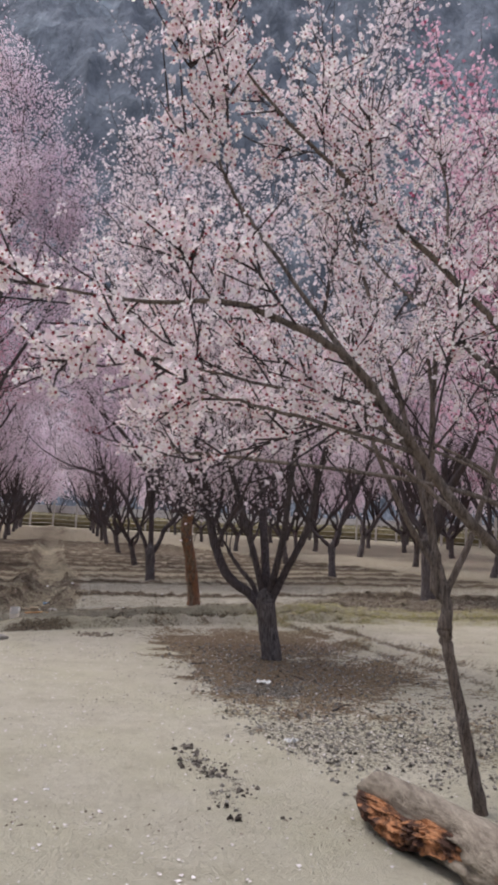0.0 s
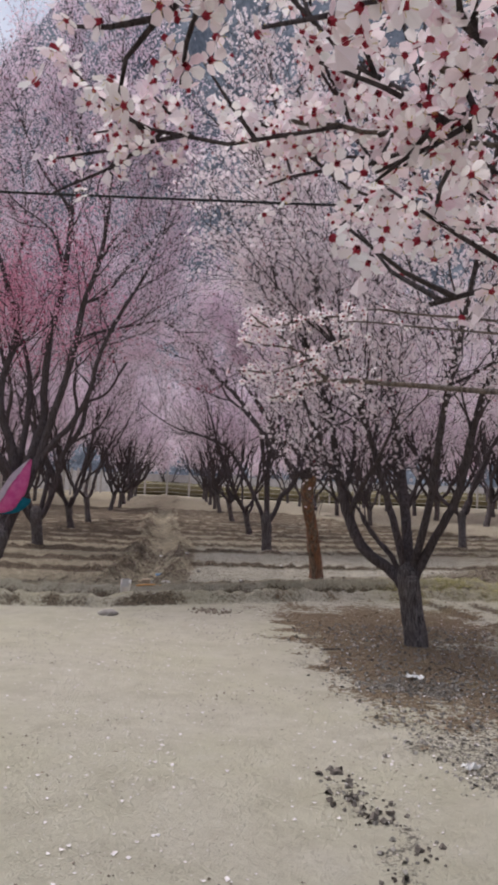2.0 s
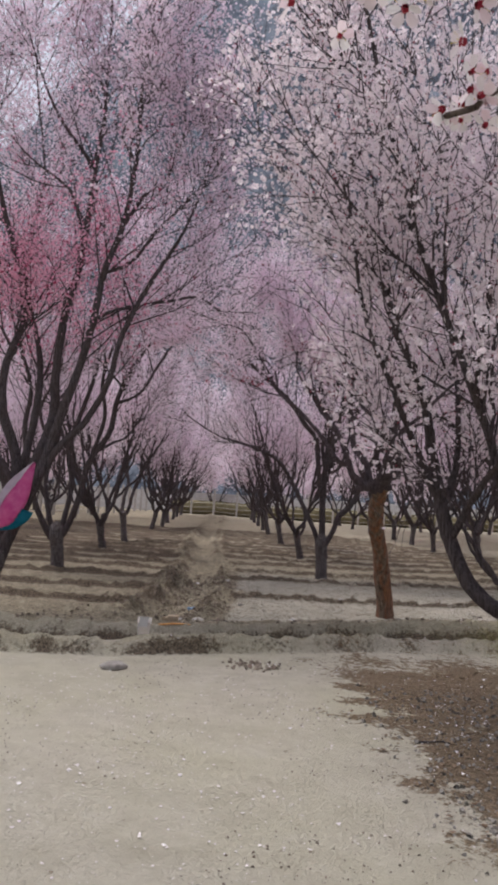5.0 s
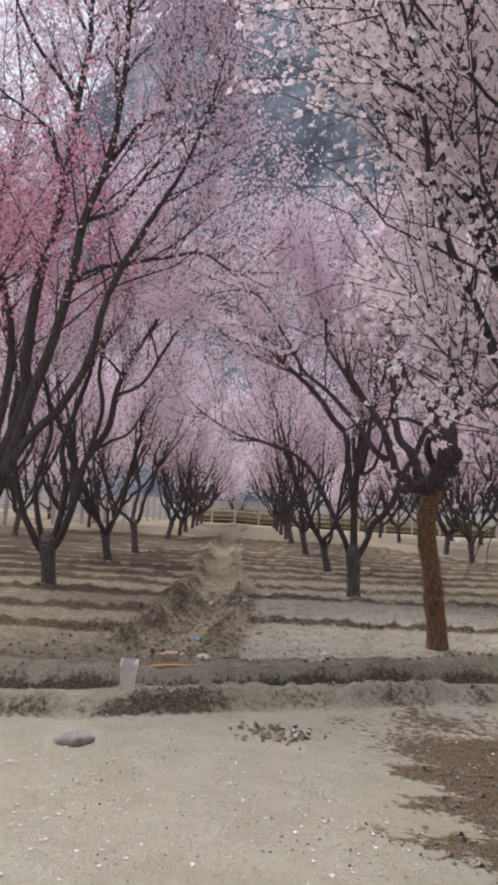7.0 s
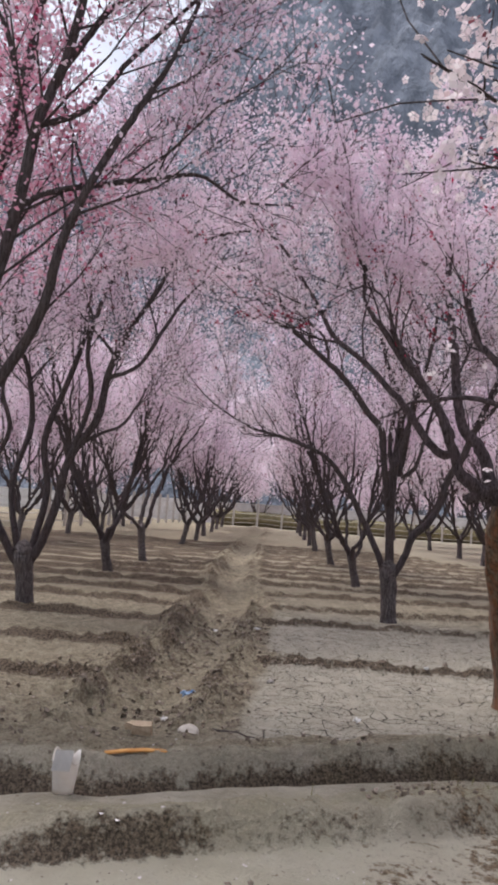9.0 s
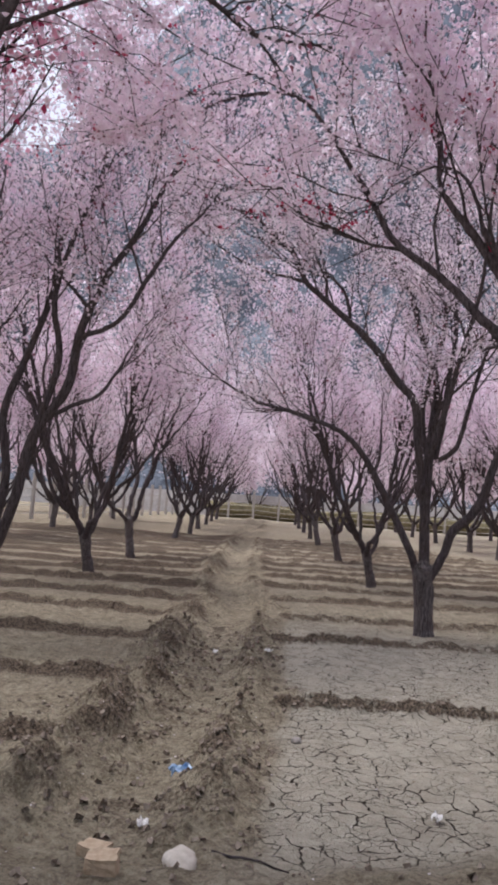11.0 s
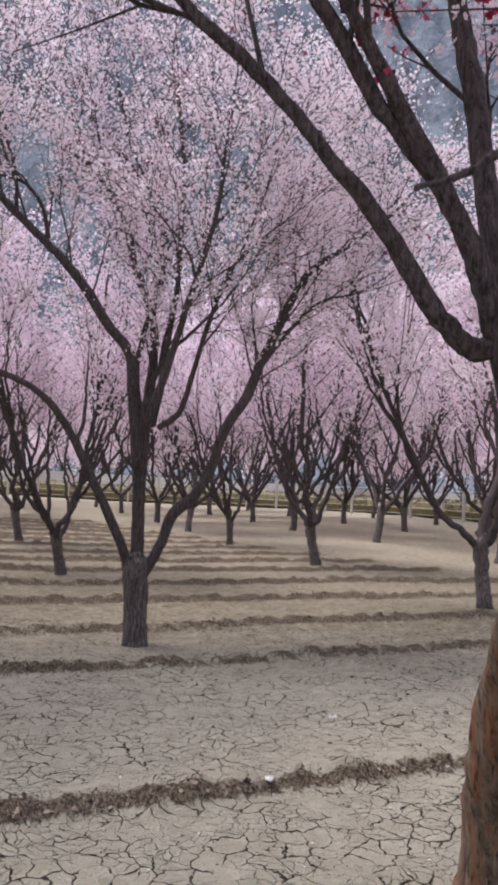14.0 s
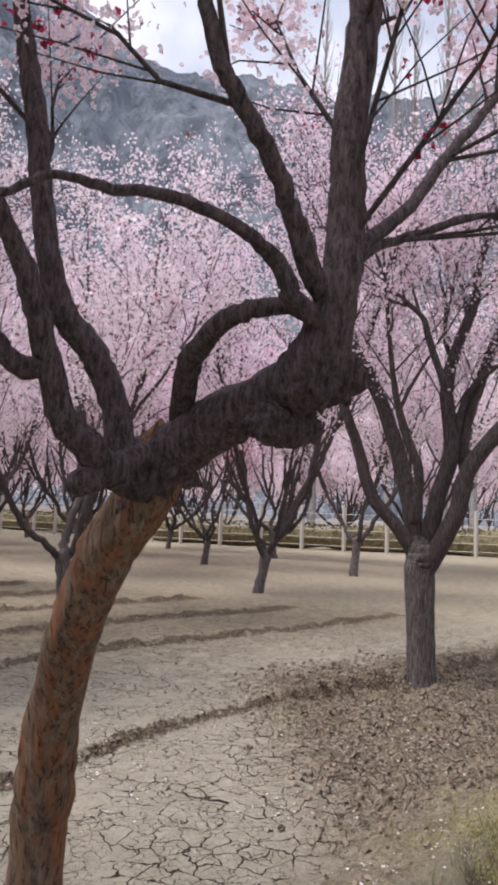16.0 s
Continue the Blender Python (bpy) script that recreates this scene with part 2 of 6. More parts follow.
BLUEPLASTIC = speckled("blue_plastic", (0.10, 0.22, 0.42), (0.42, 0.55, 0.68), 30, 0.35, 0.2)
PLANKWOOD = speckled("orange_painted_wood", (0.58, 0.25, 0.06), (0.76, 0.42, 0.15), 22, 0.6, 0.2)
CABLE = Mat("black_cable", 0.6).color((0.012, 0.012, 0.014)).m
HEDGE = speckled("dry_olive_hedge", (0.085, 0.075, 0.045), (0.27, 0.235, 0.13), 6, 0.95, 0.6)
CLOTH_PINK = speckled("pink_cloth", (0.72, 0.10, 0.36), (0.84, 0.26, 0.52), 9, 0.8, 0.2)
CLOTH_BLUE = speckled("teal_cloth", (0.01, 0.16, 0.24), (0.03, 0.30, 0.42), 9, 0.8, 0.2)
CLOTH_PALE = speckled("pale_cloth", (0.62, 0.52, 0.62), (0.78, 0.70, 0.76), 9, 0.8, 0.2)
GRASSBLADE = speckled("dry_grass", (0.16, 0.16, 0.06), (0.42, 0.38, 0.18), 5, 0.9, 0.1)
POPLARBARK = speckled("pale_poplar_bark", (0.24, 0.23, 0.24), (0.40, 0.39, 0.40), 4)


def mountain_material():
    k = Mat("haze_tinted_rock", 1.0)
    a, b = k.noise(0.012, 8, 0.62), k.noise(0.05, 6, 0.7, (1, 1, 0.35))
    # distance haze is mixed into these blue-grey rock colours
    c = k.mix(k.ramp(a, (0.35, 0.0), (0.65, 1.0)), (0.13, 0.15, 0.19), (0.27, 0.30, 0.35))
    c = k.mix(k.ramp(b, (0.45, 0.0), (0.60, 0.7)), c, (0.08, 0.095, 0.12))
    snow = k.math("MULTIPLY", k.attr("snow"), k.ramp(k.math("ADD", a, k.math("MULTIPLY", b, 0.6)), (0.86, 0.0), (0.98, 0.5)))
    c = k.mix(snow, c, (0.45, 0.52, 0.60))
    k.color(c)
    k.bump(k.math("ADD", a, b), 1.0, 14.0)
    return k.m


MOUNTAIN = mountain_material()


# ---------------------------------------------------------------- mesh helpers
def mesh_from(name, verts, faces, material, smooth=False, attrs=None):
    """A mesh from arrays: verts (n, 3), faces (m, 3 or 4)."""
    me = bpy.data.meshes.new(name)
    verts, faces = np.asarray(verts, np.float32), np.asarray(faces, np.int32)
    k = faces.shape[1]
    me.vertices.add(len(verts))
    me.vertices.foreach_set("co", verts.ravel())
    me.loops.add(faces.size)
    me.loops.foreach_set("vertex_index", faces.ravel())
    me.polygons.add(len(faces))
    me.polygons.foreach_set("loop_start", np.arange(0, faces.size, k, dtype=np.int32))
    me.polygons.foreach_set("use_smooth", np.full(len(faces), smooth))
    for key, values in (attrs or {}).items():
        me.attributes.new(key, "FLOAT", "POINT").data.foreach_set("value", np.asarray(values, np.float32))
    me.update(calc_edges=True)
    me.materials.append(material)
    return me


def part(name, bm, material, parent, label=""):
    """Links a bmesh or a mesh as one object under a thing or a part."""
    if isinstance(bm, bmesh.types.BMesh):
        me = bpy.data.meshes.new(name)
        bm.to_mesh(me)
        bm.free()
        me.materials.append(material)
    else:
        me = bm
    ob = new(name, me)
    ob.parent = parent
    return tagged(ob, label) if label else ob


def thing(name, place, label, category, group="", kind=""):
    ob = new(name)
    ob.location = place
    ob.empty_display_size = 0.1
    return tagged(ob, label, category, group, kind)


class Soup:
    """Collects pieces of quads or triangles into one mesh."""

    def __init__(self):
        self.v, self.f, self.n = [], [], 0

    def add(self, v, f):
        self.v.append(np.asarray(v, float))
        self.f.append(np.asarray(f, int) + self.n)
        self.n += len(v)

    def mesh(self, name, material, smooth=False):
        return mesh_from(name, np.concatenate(self.v), np.concatenate(self.f), material, smooth)


def spline(ctrl, steps):
    """Catmull-Rom through control rows (any number of columns)."""
    c = np.asarray(ctrl, float)
    c = np.vstack([2 * c[0] - c[1], c, 2 * c[-1] - c[-2]])
    out = []
    for i in range(1, len(c) - 2):
        for s in np.linspace(0, 1, steps, endpoint=False):
            a, b, d, e = c[i - 1], c[i], c[i + 1], c[i + 2]
            out.append(0.5 * (2 * b + (d - a) * s + (2 * a - 5 * b + 4 * d - e) * s * s + (3 * b - a - 3 * d + e) * s ** 3))
    out.append(c[-2])
    return np.array(out)


def tube(soup, pts, radii, sides, rng=None, rough=0.0, cap=True):
    """A tapering tube round a polyline; rough: how knobbly, as a share of the radius."""
    pts, radii = np.asarray(pts, float), np.asarray(radii, float)
    n = len(pts)
    tan = np.gradient(pts, axis=0)
    tan /= np.linalg.norm(tan, axis=1)[:, None] + 1e-9
    ref = np.array([1.0, 0, 0]) if abs(tan[0][0]) < 0.8 else np.array([0, 1.0, 0])
    u = np.cross(tan, ref)
    u /= np.linalg.norm(u, axis=1)[:, None] + 1e-9
    w = np.cross(tan, u)
    a = np.linspace(0, 2 * math.pi, sides, endpoint=False)
    r = radii[:, None] * np.ones(sides)
    if rough:
        few = max(3, n // 4)
        coarse = rng.normal(0, 1, (few, sides))
        coarse = (coarse + np.roll(coarse, 1, 1)) / 1.4
        at = np.linspace(0, few - 1, n)
        bumps = np.stack([np.interp(at, np.arange(few), coarse[:, q]) for q in range(sides)], 1) + rng.normal(0, 0.35, (n, sides))
        r = r * (1 + rough * bumps)
    v = pts[:, None] + r[..., None] * (np.cos(a)[None, :, None] * u[:, None] + np.sin(a)[None, :, None] * w[:, None])
    v = v.reshape(-1, 3)
    i, j = np.meshgrid(np.arange(n - 1), np.arange(sides), indexing="ij")
    k = (j + 1) % sides
    f = np.stack([i * sides + j, i * sides + k, (i + 1) * sides + k, (i + 1) * sides + j], -1).reshape(-1, 4)
    if cap:
        tip = len(v)
        v = np.vstack([v, pts[-1] + tan[-1] * radii[-1] * 0.6])
        e = (n - 1) * sides
        f = np.vstack([f, [[e + q, e + (q + 1) % sides, tip, tip] for q in range(0, sides)]]) if sides > 4 else f
        base = len(v)
        v = np.vstack([v, pts[0] - tan[0] * radii[0] * 0.5])
        f = np.vstack([f, [[(q + 1) % sides, q, base, base] for q in range(0, sides)]]) if sides > 4 else f
    soup.add(v, f)


def turns(rng, n):
    """n random rotation matrices."""
    q = rng.normal(size=(n, 4))
    q /= np.linalg.norm(q, axis=1)[:, None]
    w, x, y, z = q.T
    return np.stack([1 - 2 * (y * y + z * z), 2 * (x * y - z * w), 2 * (x * z + y * w), 2 * (x * y + z * w), 1 - 2 * (x * x + z * z), 2 * (y * z - x * w),
                     2 * (x * z - y * w), 2 * (y * z + x * w), 1 - 2 * (x * x + y * y)], 1).reshape(n, 3, 3)


def scatter(name, template, faces, places, sizes, rng, material, rotations=None):
    """Many small copies of a template in one mesh."""
    n, t = len(places), np.asarray(template, float)
    rot = turns(rng, n) if rotations is None else rotations
    v = np.einsum("nij,kj->nki", rot, t) * np.asarray(sizes)[:, None, None] + np.asarray(places)[:, None]
    f = np.asarray(faces)[None] + (np.arange(n) * len(t))[:, None, None]
    return mesh_from(name, v.reshape(-1, 3), f.reshape(-1, f.shape[-1]), material)


# one bent petal pair
LOZENGE = [(-0.5, 0, 0.14), (0, -0.4, -0.07), (0.5, 0, 0.14), (0, 0.4, -0.07)]
LOZENGE_F = [(0, 1, 2, 3)]
# a small open flower of five petals
FLOWER, FLOWER_F = [], []
for petal in range(5):
    turn5 = 2 * math.pi * petal / 5
    FLOWER += [(x * math.cos(turn5) - y * math.sin(turn5), x * math.sin(turn5) + y * math.cos(turn5), z) for x, y, z in ((0.03, 0, 0), (0.32, -0.21, 0.08), (0.52, 0, 0.17), (0.32, 0.21, 0.08))]
    FLOWER_F += [tuple(4 * petal + q for q in range(4))]


# ---------------------------------------------------------------- trees
def side_shoot(rng, start, along, length, spread, lift, bend=0.25):
    """A curved shoot off a branch that runs along a direction."""
    r = rng.normal(size=3)
    out = r - along * (r @ along)
    out /= np.linalg.norm(out) + 1e-9
    d = along * math.cos(spread) + out * math.sin(spread) + np.array([0, 0, lift])
    d /= np.linalg.norm(d)
    k = 5 if length > 0.6 else 3
    s = np.linspace(0, 1, k)[:, None]
    wob = rng.normal(0, 0.05 * length, (k, 3)) * s
    return start + d * s * length + np.array([0, 0, bend * length]) * s ** 2 * (0.3 + rng.random()) + wob


def dress(ob, limbs, rng, flowers, flower_size, material, bloom_from=1.5, shoots=9, twigs=7, reach=1.0, buds=0, sub_from=0.3, droop=0.0, loose=0.05, accent=None, bare=0.6, clear=-99.0, petalled=False):
    """Side branches, twigs and blossom on the limbs of a tree. limbs: polylines of (x, y, z, radius)."""
    wood, spots = Soup(), []
    for limb in limbs:
        p, r = limb[:, :3], limb[:, 3]
        seg = np.linalg.norm(np.diff(p, axis=0), axis=1)
        cum = np.concatenate([[0], np.cumsum(seg)])
        total = cum[-1]
        n = max(3, int(shoots * total / 3.0))
        tail = np.linspace(0.86, 1, 8)
        spots += [np.array([np.interp(q * total, cum, p[:, a]) for a in range(3)]) for q in tail]
        for q in np.sort(rng.uniform(sub_from, 1.0, n)):
            at = np.array([np.interp(q * total, cum, p[:, a]) for a in range(3)])
            i = min(len(p) - 2, int(np.searchsorted(cum, q * total, "right") - 1))
            along = p[i + 1] - p[i]
            along /= np.linalg.norm(along) + 1e-9
            if at[2] < bloom_from - bare:
                continue
            r0 = max(0.0035, min(0.010 * reach, np.interp(q * total, cum, r) * 0.42))
            length = reach * rng.uniform(0.55, 1.35) * (1.25 - 0.55 * q)
            sub = side_shoot(rng, at, along, length, rng.uniform(0.5, 1.1), 0.25 - droop)
            tube(wood, sub, np.linspace(r0, 0.0035, len(sub)), 5, cap=False)
            for s in rng.uniform(0.2, 1.0, twigs):
                j = min(len(sub) - 2, int(s * (len(sub) - 1)))
                f = s * (len(sub) - 1) - j
                b = sub[j] * (1 - f) + sub[j + 1] * f
                d = sub[j + 1] - sub[j]
                d /= np.linalg.norm(d) + 1e-9
                tw = side_shoot(rng, b, d, reach * rng.uniform(0.18, 0.6), rng.uniform(0.4, 1.2), 0.15 - droop, 0.1)
                tube(wood, tw, np.linspace(0.0045, 0.002, len(tw)), 3, cap=False)
                for e in rng.uniform(0.1, 1.05, 6):
                    j2 = min(len(tw) - 2, int(e * (len(tw) - 1)))
                    f2 = e * (len(tw) - 1) - j2
                    spots.append(tw[j2] * (1 - f2) + tw[j2 + 1] * f2)
            spots += [sub[-1] * e + sub[1] * (1 - e) for e in rng.uniform(0.35, 1, 8)]
    tagged(part("twigwork", wood.mesh("twigwork", BARK, True), BARK, ob), kind="stuff")
    whole = spots = np.array(spots)
    spots = spots[spots[:, 2] > bloom_from + rng.normal(0, 0.25, len(spots))]
    spots = spots[(spots[:, 0] > clear) | (spots[:, 2] > 3.3)]
    pick = spots[rng.integers(0, len(spots), flowers)] + rng.normal(0, loose, (flowers, 3))
    sizes = flower_size * rng.uniform(0.6, 1.35, flowers)
    if accent:
        other, ceiling, side = accent
        near = (pick[:, 2] + rng.normal(0, 0.5, flowers) < ceiling) & (pick[:, 0] + rng.normal(0, 0.3, flowers) < side)
        tagged(part("lower_crown", scatter("lower_crown", LOZENGE, LOZENGE_F, pick[near], sizes[near], rng, other), other, ob, "deep pink lower blossom"), kind="stuff")
        pick, sizes = pick[~near], sizes[~near]
    form, faces = (FLOWER, FLOWER_F) if petalled else (LOZENGE, LOZENGE_F)
    part("crown", scatter("crown", form, faces, pick, sizes, rng, material), material, ob)["kind"] = "stuff"
    if buds:
        pick = spots[rng.integers(0, len(spots), buds)] + rng.normal(0, 0.03, (buds, 3))
        part("buds", scatter("buds", LOZENGE, LOZENGE_F, pick, 0.4 * flower_size * rng.uniform(0.6, 1.2, buds), rng, RED), RED, ob, "dark red flower buds")["kind"] = "stuff"
    return whole


def smooth_limb(ctrl, rng, steps=5, wobble=0.012):
    p = spline(ctrl, steps)
    p[1:-1, :3] += rng.normal(0, wobble, (len(p) - 2, 3))
    p[:, 3] = np.maximum(p[:, 3], 0.004)
    return p


def wood_part(name, path, material, parent, rng, sides=10, rough=0.06, label=""):
    s = Soup()
    tube(s, path[:, :3], path[:, 3], sides, rng, rough)
    return part(name, s.mesh(name, material, True), material, parent, label)


def orchard_tree(place, seed, label, height=5.2, spread=2.2, limbs=5, trunk=0.7, girth=0.11, flowers=6000, size=0.05, material=None,
                 bloom_from=2.3, shoots=9, twigs=7, loose=0.07, group="orchard trees"):
    """A vase-shaped fruit tree: short trunk, several rising limbs that fork, a cloud of blossom."""
    rng = np.random.default_rng(seed)
    ob = thing("blossom_tree", place, label, "tree", group)
    lean = rng.normal(0, 0.05, 2)
    base = np.array([(0, 0, -0.12, girth * 1.35), (lean[0] * 0.3, lean[1] * 0.3, 0.12, girth * 1.05), (lean[0], lean[1], trunk * 0.6, girth * 0.95),
                     (lean[0] * 1.5, lean[1] * 1.5, trunk, girth * 1.15), (lean[0] * 1.6, lean[1] * 1.6, trunk + 0.08, girth * 0.8)])
    wood_part("trunk", smooth_limb(base, rng, 4, 0.006), BARK_GREY, ob, rng, 11, 0.07)
    top = np.array([lean[0] * 1.5, lean[1] * 1.5, trunk - 0.05])
    every, first = [], rng.uniform(0, 6.28)
    for i in range(limbs):
        a = first + 6.283 * i / limbs + rng.normal(0, 0.3)
        out = spread * rng.uniform(0.5, 1.1)
        tall = height * rng.uniform(0.72, 1.0) * (1.0 - 0.1 * out / spread)
        d = np.array([math.cos(a), math.sin(a)])
        r0 = girth * rng.uniform(0.46, 0.62)
        curve, drift = [], np.zeros(2)
        for s in (0, 0.05, 0.11, 0.19, 0.29, 0.41, 0.55, 0.7, 0.85, 1.0):
            o = out * (0.30 * (1 - math.exp(-6.5 * s)) + 0.70 * s ** 1.1)
            drift = drift + rng.normal(0, 0.075, 2) * (s > 0)
            curve.append((top[0] + d[0] * o + drift[0], top[1] + d[1] * o + drift[1], top[2] + (tall - top[2]) * s, r0 * (1 - 0.9 * s ** 0.8) + 0.006))
        limb = smooth_limb(curve, rng, 4)
        wood_part("limb", limb, BARK, ob, rng, 8, 0.05)
        every.append(limb)
        for _ in range(4):
            q = rng.integers(len(limb) // 7, int(len(limb) * 0.62))
            st = limb[q]
            a2 = a + rng.normal(0, 1.1)
            ln = rng.uniform(1.1, 2.3) * height / 5.2
            fork, here, heading = [(*st[:3], st[3] * 0.7)], st[:3].copy(), np.array([math.cos(a2) * 0.7, math.sin(a2) * 0.7, 0.75])
            for k in range(1, 6):
                heading = heading * np.array([0.8, 0.8, 1.0]) + np.array([0, 0, 0.16]) + rng.normal(0, 0.16, 3)
                here = here + heading / np.linalg.norm(heading) * ln / 5
                fork.append((*here, st[3] * 0.7 * (1 - 0.17 * k) + 0.004))
            fork = smooth_limb(fork, rng, 4)
            wood_part("branch", fork, BARK, ob, rng, 6, 0.05)
            every.append(fork)
    dress(ob, every, rng, flowers, size, material or PALE, bloom_from, shoots, twigs, height / 5.2, loose=loose)
    return ob


def leaning(ctrl, toward, lean):
    """Brings a limb forward or back, out of the plane in which it is drawn, as it rises."""
    c = np.array(ctrl, float)
    c[:, 0] += toward[0] * lean * (c[:, 2] - c[0, 2])
    c[:, 1] += toward[1] * lean * (c[:, 2] - c[0, 2])
    return c


# ---------------------------------------------------------------- ground
CHANNEL_Y = [0, 12.4, 13.9, 15.7, 18.4, 20.2, 24, 32, 44, 70]
CHANNEL_X = [-3.2, -3.25, -3.5, -3.85, -4.4, -4.75, -5.95, -7.85, -10.6, -16.6]
RIDGE_R = [15.5, 18.4, 20.1, 21.9, 23.7, 25.4, 27.0, 28.6, 30.2, 31.8, 33.4, 35.0, 36.6, 38.2, 39.8]
RIDGE_L = [14.2, 15.7, 17.6, 19.4, 21.0, 22.6, 24.2, 25.8, 27.4, 29.0, 30.6, 32.2, 33.8, 35.4, 37.0, 38.6]


def value_noise(x, y, cell, seed):
    g = np.random.default_rng(seed).random((257, 257))
    u, v = x / cell + 500.3, y / cell + 500.7
    i, j = np.floor(u).astype(int), np.floor(v).astype(int)
    a, b = u - i, v - j
    a, b = a * a * (3 - 2 * a), b * b * (3 - 2 * b)
    i, j, i1, j1 = i % 257, j % 257, (i + 1) % 257, (j + 1) % 257
    return (g[i, j] * (1 - a) + g[i1, j] * a) * (1 - b) + (g[i, j1] * (1 - a) + g[i1, j1] * a) * b - 0.5


def plain(x, y):
    """The lie of the land: it rises gently ahead and to one side."""
    s = np.clip((y - 2) / 8, 0, 1)
    return 0.02 * np.clip(y - 11, 0, 90) + 0.02 * np.clip(x + 1, 0, 60) * s


def bank_line(x):
    """The y of the ditch that parts the yard from the orchard."""
    return np.interp(x, [-40, -9, -4.1, -3.2, -2.2, -0.76, 1.5, 5, 9, 40], [9.0, 10.4, 11.4, 11.7, 12.35, 13.2, 13.9, 14.3, 14.6, 15])


def bell(d, w):
    return np.exp(-(d / w) ** 2)


def lip(s, front, back):
    """A small step: steep towards the walker, easing off behind."""
    return np.where(s < 0, bell(s, front), bell(s, back))


def land(x, y):
    """Height of the ground and the masks of its surfaces; litter also carries painted shade."""
    z = plain(x, y)
    n1, n2, n3 = value_noise(x, y, 0.9, 1), value_noise(x, y, 0.25, 2), value_noise(x, y, 0.09, 3)
    d = y - bank_line(x) - 0.3 * value_noise(x, y, 1.3, 7) - 0.1 * n2
    inside = np.clip((d - 0.05) / 0.25, 0, 1)
    left_field = np.clip((-3.0 - 0.22 * (y - 12) - x) / 0.4, 0, 1)
    side = np.clip((3.5 - x) / 2, 0.35, 1)
    z = z + side * (0.12 * lip(d + 1.05 + 0.12 * n2, 0.05, 0.45) * (1 + 0.8 * n1 + 0.8 * n3) * np.clip((0.1 - d) / 0.15, 0, 1) - 0.20 * bell(d + 0.03, 0.11) + 0.13 * lip(d - 0.20, 0.05, 0.5) * (1 + 0.4 * n1 + 0.25 * n3))
    z = z + inside * (0.03 * n1 + 0.035 * n2 + (0.022 + 0.03 * left_field) * n3) + (1 - inside) * (0.018 * n1 + 0.014 * n2 + 0.008 * n3)
    # shade of the bank lip and the ditch undercut, put into the colour
    face_shade = side * (1.25 * bell(d + 1.11 + 0.12 * n2, 0.06) * np.clip(0.25 + 0.6 * bell(x + 3.0, 0.6) + 0.6 * bell(x + 1.0, 0.7) + 0.5 * bell(x + 5.2, 0.8) + n1 + 0.6 * n2, 0.1, 1.3) + 2.4 * bell(d - 0.06, 0.075))
    xc = np.interp(y, CHANNEL_Y, CHANNEL_X) + 0.2 * value_noise(x * 0, y, 1.1, 9) + 0.1 * n2 - 0.07
    c = x - xc
    on = np.clip((y - 12.5) / 0.6, 0, 1)
    lane0 = bell(c, 0.5)
    z = z + on * (-0.07 * bell(c, 0.25) + 0.02 * n3 * lane0 + 0.075 * bell(c - 0.42, 0.14) * (1 + 1.6 * n2 + 2 * n3) + 0.09 * bell(c + 0.5, 0.18) * (1 + 1.6 * n2 + 2 * n3))
    lane = on * np.clip((0.8 - np.abs(c)) / 0.1, 0, 1)
    # dark: turned soil together with shade painted along the ridge fronts
    ridge, dark = np.zeros_like(x), np.zeros_like(x)
    wob = 0.2 * value_noise(x, y, 2.2, 12) + 0.05 * n2 + 0.04 * n3
    rim = 7.5 - 0.58 * (y - 21.5)
    right, left = np.clip((c - 0.5) / 0.15, 0, 1) * np.clip((rim - x) / 0.6, 0, 1), np.clip((-c - 0.55) / 0.15, 0, 1) * (x > -24)
    for k in RIDGE_R:
        s = y - (k + 0.29 * np.clip(x + 3, -12, 4.5) + 0.1 * np.clip(x - 1.5, 0, 9)) + wob
        wide = 1 + 0.11 * np.clip(y - 17, 0, 16)
        ridge = np.maximum(ridge, lip(s, 0.06, 0.3) * right)
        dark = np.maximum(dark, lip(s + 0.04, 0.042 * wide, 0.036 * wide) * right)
    for k in RIDGE_L:
        s = y - (k + 0.2 * (x + 3.8)) + wob
        ridge = np.maximum(ridge, lip(s, 0.07, 0.3) * left)
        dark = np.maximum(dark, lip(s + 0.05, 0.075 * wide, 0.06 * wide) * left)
    z = z + ridge * inside * 0.085 * (1 + 0.3 * n2 + 0.5 * n3)
    crack = np.clip((d - 0.5) / 0.4, 0, 1) * np.clip((c - 0.6) / 0.25, 0, 1) * np.clip((9 - x) / 2, 0, 1) * np.clip((24 - y) / 4, 0, 1) * (1 - dark)
    edge = np.interp(y, [-5, 3.5, 4.4, 5.3, 6.8, 9.0, 10.2, 11.2], [0.9, 0.8, 0.62, 0.25, -0.45, -0.95, -1.15, -1.9])
    litter = np.clip((x - edge + 0.35 * n1 + 0.5 * n2 + 0.4 * n3) / 0.4, 0, 1) * (1 - inside)
    mould = litter * np.clip(1.5 * np.maximum(bell(np.hypot(x - 0.5, (y - 8.35) * 0.95), 1.55), 0.95 * bell(np.hypot(x - 0.15, (y - 10.5) * 0.9), 1.6)) + 0.5 * n1 + 0.6 * n2 - 0.12, 0, 1)
    crumb = np.clip((x - edge - 0.05 + 0.3 * n1 + 0.4 * n2) / 0.3, 0, 1) * bell(y - 5.9, 1.0) * (1 - inside)
    litter = litter * 0.15
    wet = 0.72 * crumb
    wet = np.maximum(wet, 1.3 * bell(np.hypot(x - 0.30, (y - 7.6) * 1.5) + 0.3 * n2, 0.5))
